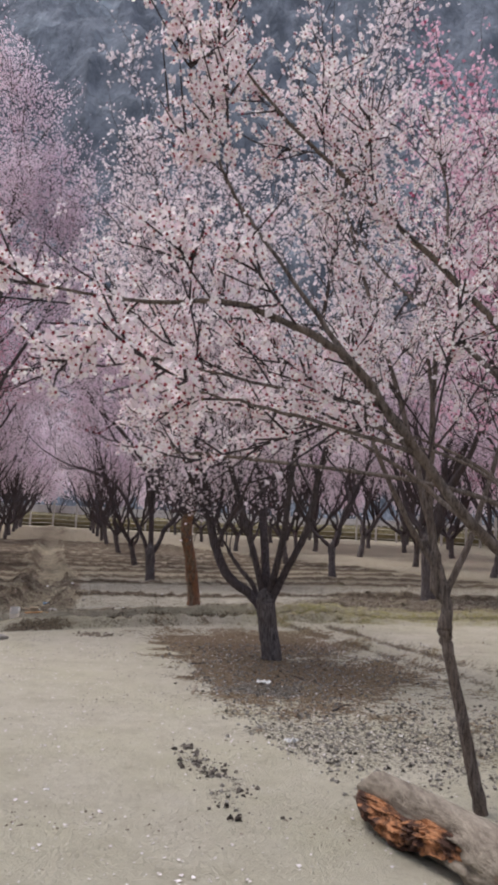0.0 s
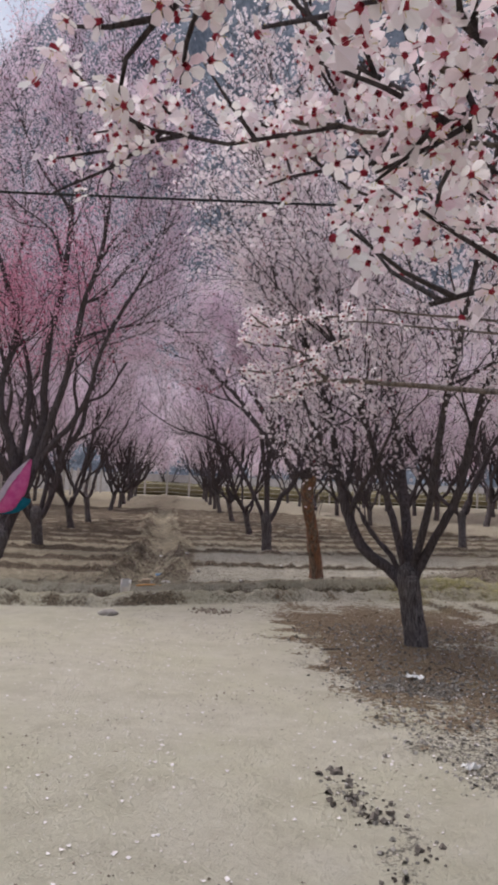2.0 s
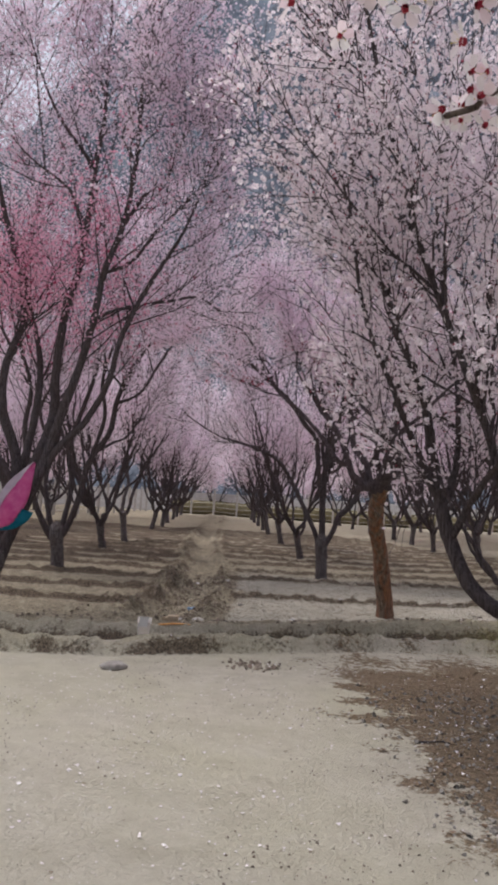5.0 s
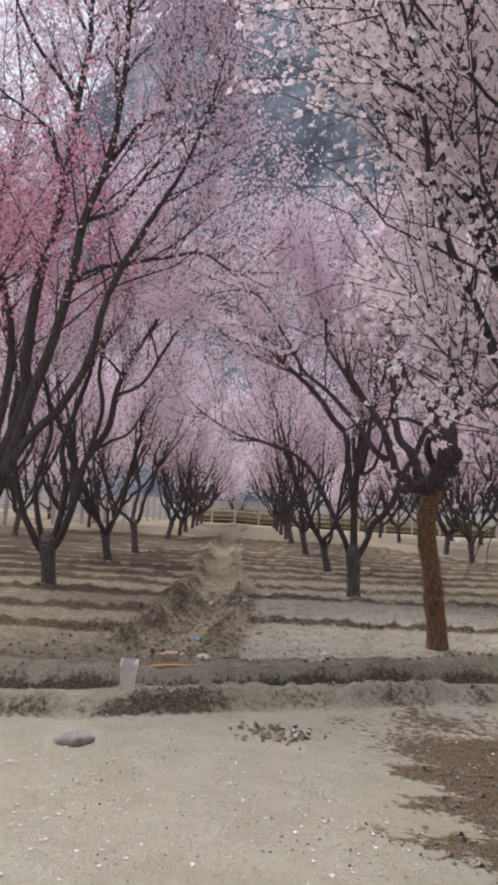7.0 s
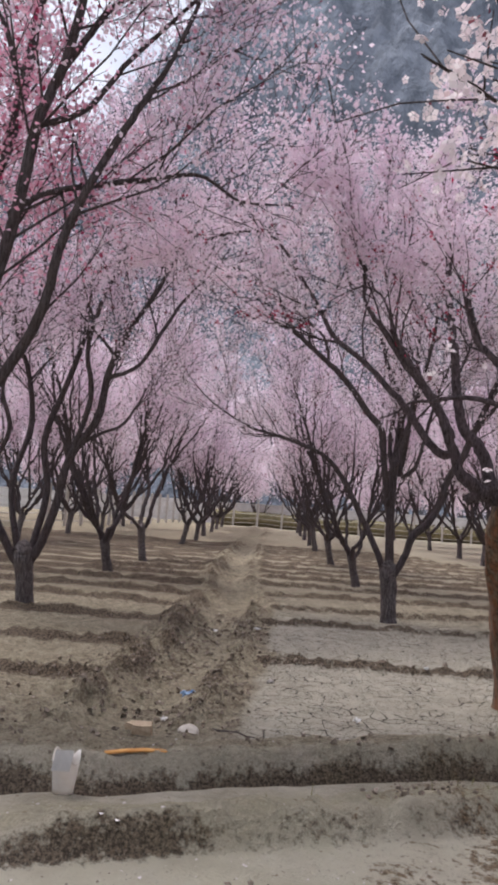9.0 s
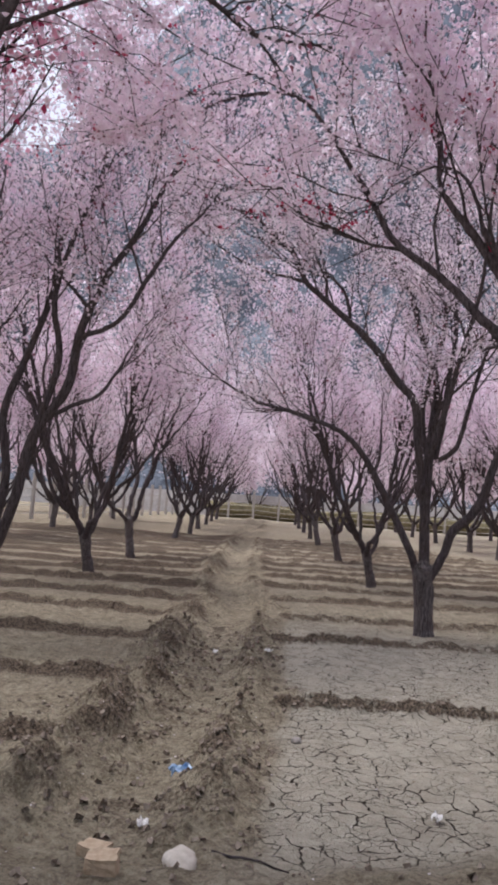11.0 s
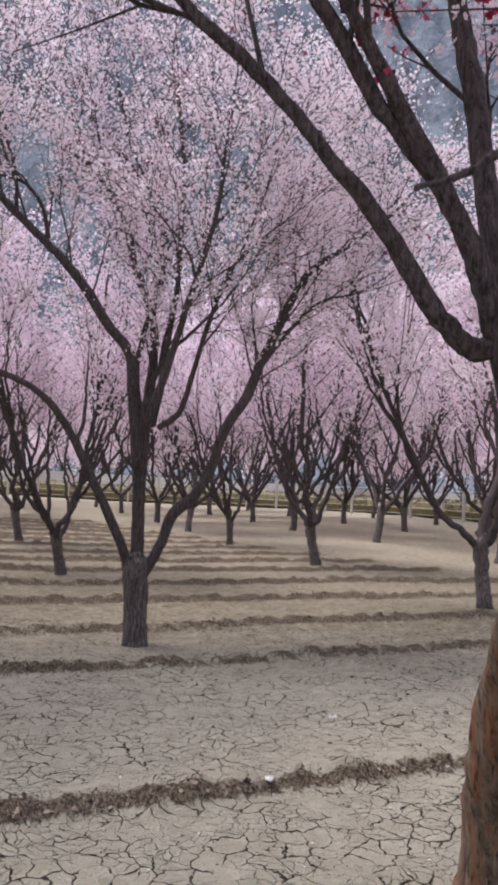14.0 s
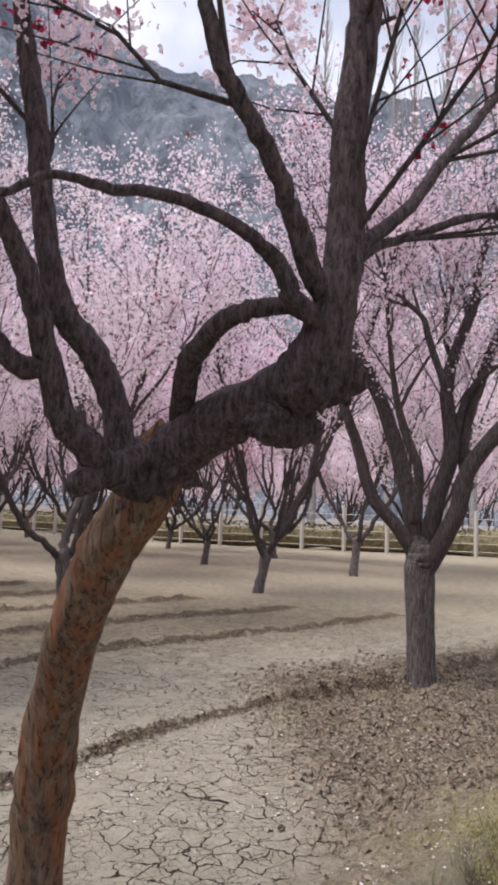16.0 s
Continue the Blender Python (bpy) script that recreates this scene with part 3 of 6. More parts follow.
    wet = np.maximum(wet, 0.72 * bell(x + 0.3 - (5.4 - y) * 0.40 + 0.3 * n2, 0.09) * np.clip((5.5 - y) / 0.2, 0, 1) * np.clip((y - 4.25) / 0.2, 0, 1))
    tilth = np.clip((x - 0.2 - 0.6 * (y - 14.6)) / 0.8, 0, 1) * np.clip((d - 0.3) / 0.5, 0, 1) * np.clip((18.4 - y) / 0.8, 0, 1) * (x < 12)
    z = z + 0.06 * tilth * (n2 + n3) + 0.035 * litter * n3 + 0.03 * wet * n3
    track = np.clip((y - 7.6) / 0.5, 0, 1) * np.clip((12.7 - y) / 0.4, 0, 1)
    for shift in (0.0, 0.62):
        t1 = x - 0.76 - shift - 0.42 * (12.65 - y) + 0.12 * n1 + 0.05 * n2
        z = z + track * 0.08 * bell(t1, 0.13) * (1 + 0.8 * n2 + 0.5 * n3)
        litter = np.maximum(litter, track * 0.75 * bell(t1 + 0.17, 0.075) * (1 + n2))
    grass = np.clip(bell(d + 0.6, 0.6) * 1.3 - 0.2 + n2, 0, 1) * np.clip((x + 0.3) / 0.8, 0, 1)
    grass = np.maximum(grass, np.clip(bell(d - 0.15, 0.4) * 1.2 - 0.2 + n2, 0, 1) * np.clip((x - 0.3) / 0.7, 0, 1))
    grass = np.maximum(grass, np.clip(bell(d - 0.1, 0.25) - 0.45 + 1.8 * n2, 0, 1) * (x > -2.5) * 0.15)
    grass = np.maximum(grass, np.clip(bell(d + 0.7, 0.4) - 0.6 + 1.2 * n1, 0, 1) * 0.5)
    clay = inside * (1 - lane) * np.clip((c - 0.5) / 0.3, 0, 1) * np.clip((21 - y) / 3, 0.12, 1) * np.clip((d - 0.45) / 0.5, 0, 1)
    far_pale = np.clip((x - rim) / 1.0, 0, 1) * np.clip((y - 18.5) / 1.5, 0, 1) * (x > -12)
    field = inside * (1 - 0.08 * far_pale)
    field = np.maximum(field, 0.55 * (1 - inside) * np.clip((d + 1.15) / 0.12, 0, 1) * np.clip(0.75 + 1.2 * n1 + n2, 0, 1))
    clay = np.maximum(clay * (1 - 0.8 * tilth), 0.25 * far_pale * inside)
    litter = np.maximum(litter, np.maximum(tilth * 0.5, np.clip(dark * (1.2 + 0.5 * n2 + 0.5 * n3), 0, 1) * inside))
    # the bank's painted shade goes into the litter mask as dark soil
    litter = np.maximum(litter, np.clip(face_shade * (0.60 + 0.35 * value_noise(x, y, 0.7, 19) + 0.3 * n2 + 0.4 * n3), 0, 1))
    berm = on * (bell(c - 0.38, 0.13) + bell(c + 0.42, 0.16)) * (0.36 + n2 + n3)
    litter = np.clip(np.maximum(litter, np.maximum(lane * (0.1 + 0.6 * n2 + 1.2 * n3), berm)), 0, 1)
    return z, {"field": field, "clay": clay, "litter": litter, "wet": wet, "crack": crack, "grass": grass, "mould": mould}


def height_at(x, y):
    z, _ = land(np.array([[float(x)]]), np.array([[float(y)]]))
    return float(z[0, 0])


def ground_sheet():
    def axis(parts):
        out = []
        for a, b, step in parts:
            out.append(np.arange(a, b, step))
        return np.concatenate(out + [np.array([parts[-1][1]])])
    xs = axis([(-2600, -400, 550), (-400, -60, 85), (-60, -24, 6), (-24, -9, 0.4), (-9, -4.6, 0.09), (-4.6, 2.6, 0.05), (2.6, 6, 0.09), (6, 14, 0.3), (14, 50, 3), (50, 400, 70), (400, 2600, 550)])
    ys = axis([(-2600, -400, 550), (-400, -40, 60), (-40, -4, 4), (-4, 2.4, 0.2), (2.4, 9.5, 0.075), (9.5, 18.5, 0.05), (18.5, 28, 0.085), (28, 40, 0.13), (40, 70, 0.8), (70, 400, 40), (400, 2600, 550)])
    x, y = np.meshgrid(xs, ys)
    z, masks = land(x, y)
    nx, ny = len(xs), len(ys)
    i, j = np.meshgrid(np.arange(ny - 1), np.arange(nx - 1), indexing="ij")
    f = np.stack([i * nx + j, i * nx + j + 1, (i + 1) * nx + j + 1, (i + 1) * nx + j], -1).reshape(-1, 4)
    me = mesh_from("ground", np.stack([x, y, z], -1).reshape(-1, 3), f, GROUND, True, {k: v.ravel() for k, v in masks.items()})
    return tagged(new("ground", me), "bare dry earth with cracked clay, furrows and a ditch", "ground", kind="structure")


ground_sheet()


# ---------------------------------------------------------------- trees that stand beside the walk
D_LIMBS = [
    ("trunk", 0, [(0.02, 0, -0.2, 0.14), (0, -0.05, 0.1, 0.114), (-0.04, -0.16, 0.42, 0.11), (-0.08, -0.32, 0.79, 0.102), (-0.14, -0.59, 1.15, 0.096), (-0.15, -0.79, 1.4, 0.098), (-0.11, -0.93, 1.59, 0.103), (-0.07, -1, 1.74, 0.097)]),
    ("arm", 0, [(-0.13, -0.88, 1.52, 0.07), (-0.11, -0.95, 1.62, 0.09), (-0.08, -1.03, 1.73, 0.098), (-0.04, -1.24, 1.82, 0.086), (0.0, -1.43, 1.88, 0.082), (0.03, -1.61, 1.96, 0.092), (0.04, -1.69, 2.16, 0.066), (0.07, -1.69, 2.37, 0.057), (0.07, -1.69, 2.62, 0.05), (0.11, -1.69, 2.9, 0.051), (0.13, -1.69, 3.16, 0.048), (0.15, -1.69, 3.57, 0.035), (0.09, -1.69, 3.98, 0.022)]),
    ("stub", 0, [(-0.2, -1.04, 1.71, 0.054), (-0.3, -1.04, 1.66, 0.051), (-0.41, -1.04, 1.61, 0.039)]),
    ("limb_a", -0.05, [(-0.19, -1.04, 1.64, 0.054), (-0.28, -1.04, 1.66, 0.053), (-0.36, -1.04, 1.72, 0.048), (-0.46, -1.04, 1.81, 0.043), (-0.51, -1.04, 1.96, 0.04), (-0.56, -1.04, 2.1, 0.035), (-0.62, -1.04, 2.26, 0.032), (-0.74, -1.04, 2.45, 0.028), (-0.87, -1.04, 2.66, 0.022), (-1.01, -1.04, 2.9, 0.016)]),
    ("limb_b", 0.15, [(-0.18, -1.04, 1.62, 0.054), (-0.24, -1.04, 1.71, 0.053), (-0.29, -1.04, 1.87, 0.048), (-0.37, -1.04, 2.03, 0.045), (-0.49, -1.04, 2.15, 0.042), (-0.56, -1.04, 2.35, 0.04), (-0.6, -1.04, 2.55, 0.037), (-0.64, -1.04, 2.8, 0.035), (-0.7, -1.04, 3.05, 0.033), (-0.76, -1.04, 3.39, 0.024), (-0.76, -1.04, 3.81, 0.015)]),
    ("limb_c", 0, [(-0.01, -1.04, 1.77, 0.056), (-0.06, -1.08, 1.83, 0.045), (-0.15, -1.24, 1.99, 0.039), (-0.16, -1.37, 2.07, 0.032), (-0.14, -1.5, 2.11, 0.028), (-0.07, -1.61, 2.12, 0.026), (-0.0, -1.69, 2.07, 0.027)]),
    ("limb_c2", 0, [(-0.02, -1.69, 2.07, 0.029), (-0.12, -1.69, 2.11, 0.026), (-0.17, -1.69, 2.19, 0.024), (-0.28, -1.69, 2.25, 0.02), (-0.47, -1.69, 2.28, 0.017), (-0.67, -1.69, 2.25, 0.013), (-0.82, -1.69, 2.23, 0.011), (-0.92, -1.69, 2.16, 0.009), (-1.03, -1.69, 2.11, 0.006)]),
    ("limb_d", 0, [(0.04, -1.69, 2.13, 0.034), (-0.05, -1.69, 2.19, 0.033), (-0.13, -1.69, 2.34, 0.029), (-0.2, -1.69, 2.46, 0.027), (-0.32, -1.69, 2.59, 0.023), (-0.4, -1.69, 2.68, 0.021), (-0.45, -1.69, 2.84, 0.02), (-0.51, -1.69, 3.09, 0.013)]),
    ("limb_e", 0, [(0.07, -1.69, 2.25, 0.023), (0.15, -1.69, 2.34, 0.022), (0.33, -1.67, 2.49, 0.021), (0.56, -1.65, 2.75, 0.02), (0.83, -1.62, 3.05, 0.019), (1.21, -1.59, 3.49, 0.015)]),
    ("limb_f", 0, [(0.07, -1.69, 2.23, 0.018), (0.16, -1.69, 2.32, 0.017), (0.37, -1.69, 2.43, 0.015), (0.66, -1.69, 2.57, 0.013), (0.86, -1.69, 2.63, 0.01)]),
    ("limb_g", 0, [(-0.53, -1.04, 1.95, 0.033), (-0.62, -1.04, 1.95, 0.033), (-0.72, -1.04, 2.05, 0.031), (-0.85, -1.04, 2.23, 0.029), (-1.02, -1.04, 2.43, 0.026), (-1.24, -1.04, 2.65, 0.023), (-1.49, -1.04, 2.85, 0.02), (-1.6, -1.04, 3.03, 0.017), (-1.85, -1.04, 3.43, 0.014), (-2.15, -1.04, 3.75, 0.011), (-2.7, -1.04, 3.68, 0.007), (-3.05, -1.04, 3.4, 0.004)]),
    ("limb_h", 0, [(-0.54, -1.04, 2.07, 0.033), (-0.6, -1.04, 2.2, 0.031), (-0.72, -1.04, 2.41, 0.027), (-0.91, -1.04, 2.63, 0.025), (-1.11, -1.04, 2.92, 0.022), (-1.27, -1.04, 3.16, 0.015), (-1.3, -1, 3.5, 0.014), (-1.55, -0.9, 4, 0.008), (-1.7, -0.8, 4.6, 0.004)]),
    ("limb_i", 0, [(-1.03, -1.04, 2.9, 0.012), (-1.12, -1.04, 3.18, 0.01), (-1.3, -1.04, 3.27, 0.008), (-1.53, -1.04, 3.17, 0.005)]),
]
B1_LIMBS = [
    ("trunk", 0, [(-0.03, 0.0, 0.05, 0.121), (-0.05, 0.0, 0.42, 0.116), (-0.07, 0.0, 0.74, 0.128)]),
    ("limb", 0, [(-0.13, 0.0, 0.69, 0.076), (-0.23, -0.02, 0.99, 0.07), (-0.52, -0.08, 1.56, 0.064), (-0.84, -0.12, 2.12, 0.058), (-1.16, -0.15, 2.44, 0.047), (-1.76, -0.16, 2.66, 0.041), (-2.29, -0.16, 2.8, 0.03), (-2.92, -0.18, 3.15, 0.018)]),
    ("limb", 0, [(-0.06, 0.0, 0.71, 0.099), (-0.08, 0.0, 1.35, 0.094), (-0.09, 0.0, 1.76, 0.106), (-0.07, 0.0, 2.2, 0.088)]),
    ("limb", 0, [(-0.12, -0.1, 1.72, 0.075), (-0.21, -0.16, 2.38, 0.069), (-0.27, -0.21, 2.84, 0.075), (-0.5, -0.23, 3.1, 0.07), (-0.7, -0.25, 3.39, 0.07), (-0.95, -0.28, 3.67, 0.064), (-1.2, -0.29, 3.89, 0.058), (-1.45, -0.31, 4.11, 0.052), (-1.7, -0.33, 4.33, 0.047), (-1.9, -0.36, 4.73, 0.041), (-2.15, -0.38, 4.93, 0.035), (-2.46, -0.4, 5.21, 0.029), (-2.83, -0.41, 5.34, 0.024)]),
    ("limb", 0, [(-1.68, -0.33, 4.32, 0.035), (-2.0, -0.33, 4.41, 0.029), (-2.3, -0.33, 4.49, 0.024), (-2.73, -0.34, 4.71, 0.018), (-3.11, -0.36, 4.99, 0.018)]),
    ("limb", 0, [(-1.11, -0.29, 3.87, 0.035), (-1.19, -0.32, 4.18, 0.029), (-1.37, -0.34, 4.37, 0.023), (-1.58, -0.34, 4.42, 0.018)]),
    ("limb", 0, [(-0.06, 0.23, 2.19, 0.079), (-0.02, 0.34, 2.95, 0.068), (-0.08, 0.41, 3.41, 0.063), (-0.26, 0.48, 3.86, 0.057), (-0.42, 0.56, 4.41, 0.051), (-0.64, 0.63, 4.82, 0.046), (-0.93, 0.69, 5.17, 0.033), (-1.1, 0.77, 5.68, 0.02)]),
    ("limb", 0, [(-0.0, 0.15, 2.19, 0.066), (0.08, 0.2, 2.69, 0.054), (0.12, 0.25, 3.19, 0.049), (0.18, 0.3, 3.71, 0.043), (0.18, 0.36, 4.36, 0.038), (0.18, 0.43, 5.04, 0.032), (0.07, 0.52, 5.87, 0.019)]),
    ("limb", 0, [(-0.05, -0.3, 2.2, 0.062), (0.13, -0.43, 2.82, 0.05), (0.23, -0.52, 3.26, 0.044), (0.35, -0.61, 3.69, 0.039), (0.46, -0.71, 4.22, 0.033), (0.48, -0.8, 4.64, 0.027), (0.52, -0.89, 5.1, 0.016)]),
    ("limb", 0, [(0.06, -0.15, 2.14, 0.046), (0.24, -0.16, 2.29, 0.046), (0.32, -0.19, 2.53, 0.04), (0.47, -0.26, 3.16, 0.034), (0.66, -0.32, 3.74, 0.029), (1.03, -0.36, 4.09, 0.023), (1.34, -0.4, 4.38, 0.017)]),
    ("limb", 0, [(-0.08, 0.29, 2.14, 0.061), (-0.19, 0.4, 2.7, 0.05), (-0.13, 0.51, 3.23, 0.044), (0.05, 0.67, 4.07, 0.039), (-0.11, 0.82, 4.78, 0.033), (-0.42, 0.96, 5.45, 0.027), (-0.6, 1.1, 6.15, 0.021)]),
    ("limb", 0, [(0.02, -0.0, 0.73, 0.081), (0.17, -0.0, 1.02, 0.076), (0.25, -0.01, 1.28, 0.082), (0.46, -0.01, 1.5, 0.082), (0.62, -0.01, 1.8, 0.076), (0.72, -0.01, 2.16, 0.076), (0.93, -0.02, 2.53, 0.076), (1.06, -0.02, 2.89, 0.07), (1.19, -0.02, 3.19, 0.065), (1.34, -0.03, 3.56, 0.065), (1.56, -0.03, 3.93, 0.047), (1.89, -0.04, 4.18, 0.035), (2.34, -0.05, 4.56, 0.023)]),
    ("limb", 0, [(1.03, -0.02, 2.83, 0.035), (1.3, -0.03, 3.2, 0.029), (1.63, -0.03, 3.57, 0.023), (2.03, -0.04, 3.71, 0.018)]),
    ("limb", 0, [(1.46, 0.57, 3.72, 0.044), (1.48, 0.67, 4.2, 0.038), (1.67, 0.78, 4.78, 0.026), (1.71, 0.91, 5.44, 0.02)]),
]
C1_LIMBS = [
    ("trunk", 0, [(0.01, -0.02, 0.02, 0.152), (0.0, -0.0, 0.52, 0.142), (-0.01, 0.02, 1.08, 0.148), (-0.01, 0.01, 1.25, 0.148)]),
    ("limb", 0, [(-0.05, 0.04, 1.25, 0.074), (-0.19, 0.16, 1.55, 0.069), (-0.38, 0.34, 1.86, 0.064), (-0.52, 0.44, 2.38, 0.058), (-0.69, 0.55, 2.9, 0.041), (-0.85, 0.66, 3.49, 0.03), (-0.95, 0.67, 4.2, 0.018)]),
    ("limb", 0, [(0.01, 0.07, 1.36, 0.087), (0.03, 0.25, 2.0, 0.089), (0.01, 0.46, 2.62, 0.079), (-0.05, 0.73, 3.23, 0.069), (-0.12, 0.98, 3.75, 0.058), (-0.12, 1.18, 4.39, 0.04), (-0.05, 1.39, 5.3, 0.027)]),
    ("limb", 0, [(0.04, -0.02, 1.28, 0.092), (0.16, -0.07, 1.89, 0.087), (0.28, -0.14, 2.36, 0.082), (0.29, -0.06, 2.97, 0.072), (0.37, -0.09, 3.4, 0.06), (0.55, -0.21, 3.97, 0.055), (0.62, -0.23, 4.42, 0.037), (0.78, -0.33, 5.01, 0.025)]),
    ("limb", 0, [(0.05, -0.09, 1.25, 0.102), (0.16, -0.3, 1.71, 0.091), (0.2, -0.41, 2.14, 0.085), (0.36, -0.66, 2.54, 0.079), (0.54, -0.95, 2.96, 0.061), (0.69, -1.23, 3.56, 0.044), (0.76, -1.42, 4.27, 0.027)]),
    ("limb", 0, [(0.39, -0.24, 2.1, 0.064), (0.43, -0.18, 2.55, 0.065), (0.65, -0.28, 3.27, 0.06), (0.86, -0.39, 3.88, 0.049), (1.1, -0.47, 4.74, 0.037), (1.29, -0.49, 5.65, 0.026)]),
    ("limb", 0, [(-0.12, -0.01, 1.59, 0.057), (-0.18, -0.1, 2.09, 0.051), (-0.3, -0.05, 2.42, 0.045), (-0.45, -0.01, 2.87, 0.034), (-0.58, -0.03, 3.42, 0.023)]),
    ("limb", 0, [(-0.15, -0.39, 2.92, 0.039), (-0.33, -0.32, 3.41, 0.033), (-0.42, -0.29, 3.63, 0.028), (-0.66, -0.09, 3.91, 0.022), (-0.77, -0.03, 4.18, 0.017)]),
    ("limb", 0, [(0.28, -0.14, 2.36, 0.047), (0.43, -0.23, 2.97, 0.036), (0.64, -0.43, 3.27, 0.03), (0.83, -0.64, 3.46, 0.018)]),
]
A1_LIMBS = [
    ("trunk", 0, [(-0.02, 0, -0.04, 0.128), (-0.09, 0.01, 0.34, 0.110), (-0.14, 0.01, 0.65, 0.108)]),
    ("s1", 0, [(-0.2, 0.02, 0.6, 0.055), (-0.33, 0.05, 0.74, 0.056), (-0.59, 0.09, 0.93, 0.054), (-0.74, 0.13, 1.22, 0.052), (-0.83, 0.15, 1.5, 0.05), (-0.91, 0.18, 1.89, 0.04), (-1.01, 0.22, 2.39, 0.034), (-1.24, 0.28, 2.9, 0.028), (-1.37, 0.33, 3.54, 0.022), (-1.62, 0.4, 4.21, 0.015), (-1.89, 0.48, 5.14, 0.008)]),
    ("s6", 0, [(-0.83, 0.15, 1.5, 0.032), (-1.0, 0.1, 1.85, 0.026), (-1.2, 0.0, 2.3, 0.02), (-1.45, -0.1, 2.9, 0.015), (-1.6, -0.2, 3.7, 0.01), (-1.9, -0.3, 4.4, 0.005)]),
    ("s7", 0, [(-0.82, 0.15, 1.46, 0.03), (-0.72, 0.3, 1.9, 0.024), (-0.75, 0.5, 2.6, 0.018), (-0.9, 0.7, 3.5, 0.012), (-0.95, 0.9, 4.6, 0.005)]),
    ("s2", -0.3, [(-0.04, 0, 0.74, 0.052), (0.11, -0.01, 1.09, 0.044), (0.31, -0.02, 1.56, 0.041), (0.471, -0.04, 2.48, 0.032), (0.885, -0.07, 3.45, 0.022), (1.36, -0.1, 4.29, 0.014)]),
    ("s3", 0.5, [(-0.12, 0.01, 0.74, 0.057), (-0.17, 0.01, 1.36, 0.052), (-0.253, 0.02, 2.17, 0.044), (-0.38, 0.03, 3.16, 0.032), (-0.494, 0.04, 4.48, 0.022), (-0.598, 0.04, 5.82, 0.012)]),
    ("s4", -0.5, [(-0.1, 0.01, 0.74, 0.044), (0.02, 0, 1.37, 0.036), (0.092, -0.01, 2.32, 0.03), (0.253, -0.02, 3.45, 0.022), (0.414, -0.03, 5.03, 0.014)]),
    ("s5", -0.2, [(-0.18, 0.02, 0.79, 0.041), (-0.34, 0.03, 1.35, 0.034), (-0.609, 0.05, 2.16, 0.028), (-1.13, 0.08, 3.45, 0.02), (-1.53, 0.11, 4.95, 0.012)]),
    ("spur", 0, [(-0.27, 0.02, 0.81, 0.028), (-0.38, 0.03, 0.95, 0.026), (-0.47, 0.04, 1.05, 0.02)]),
]
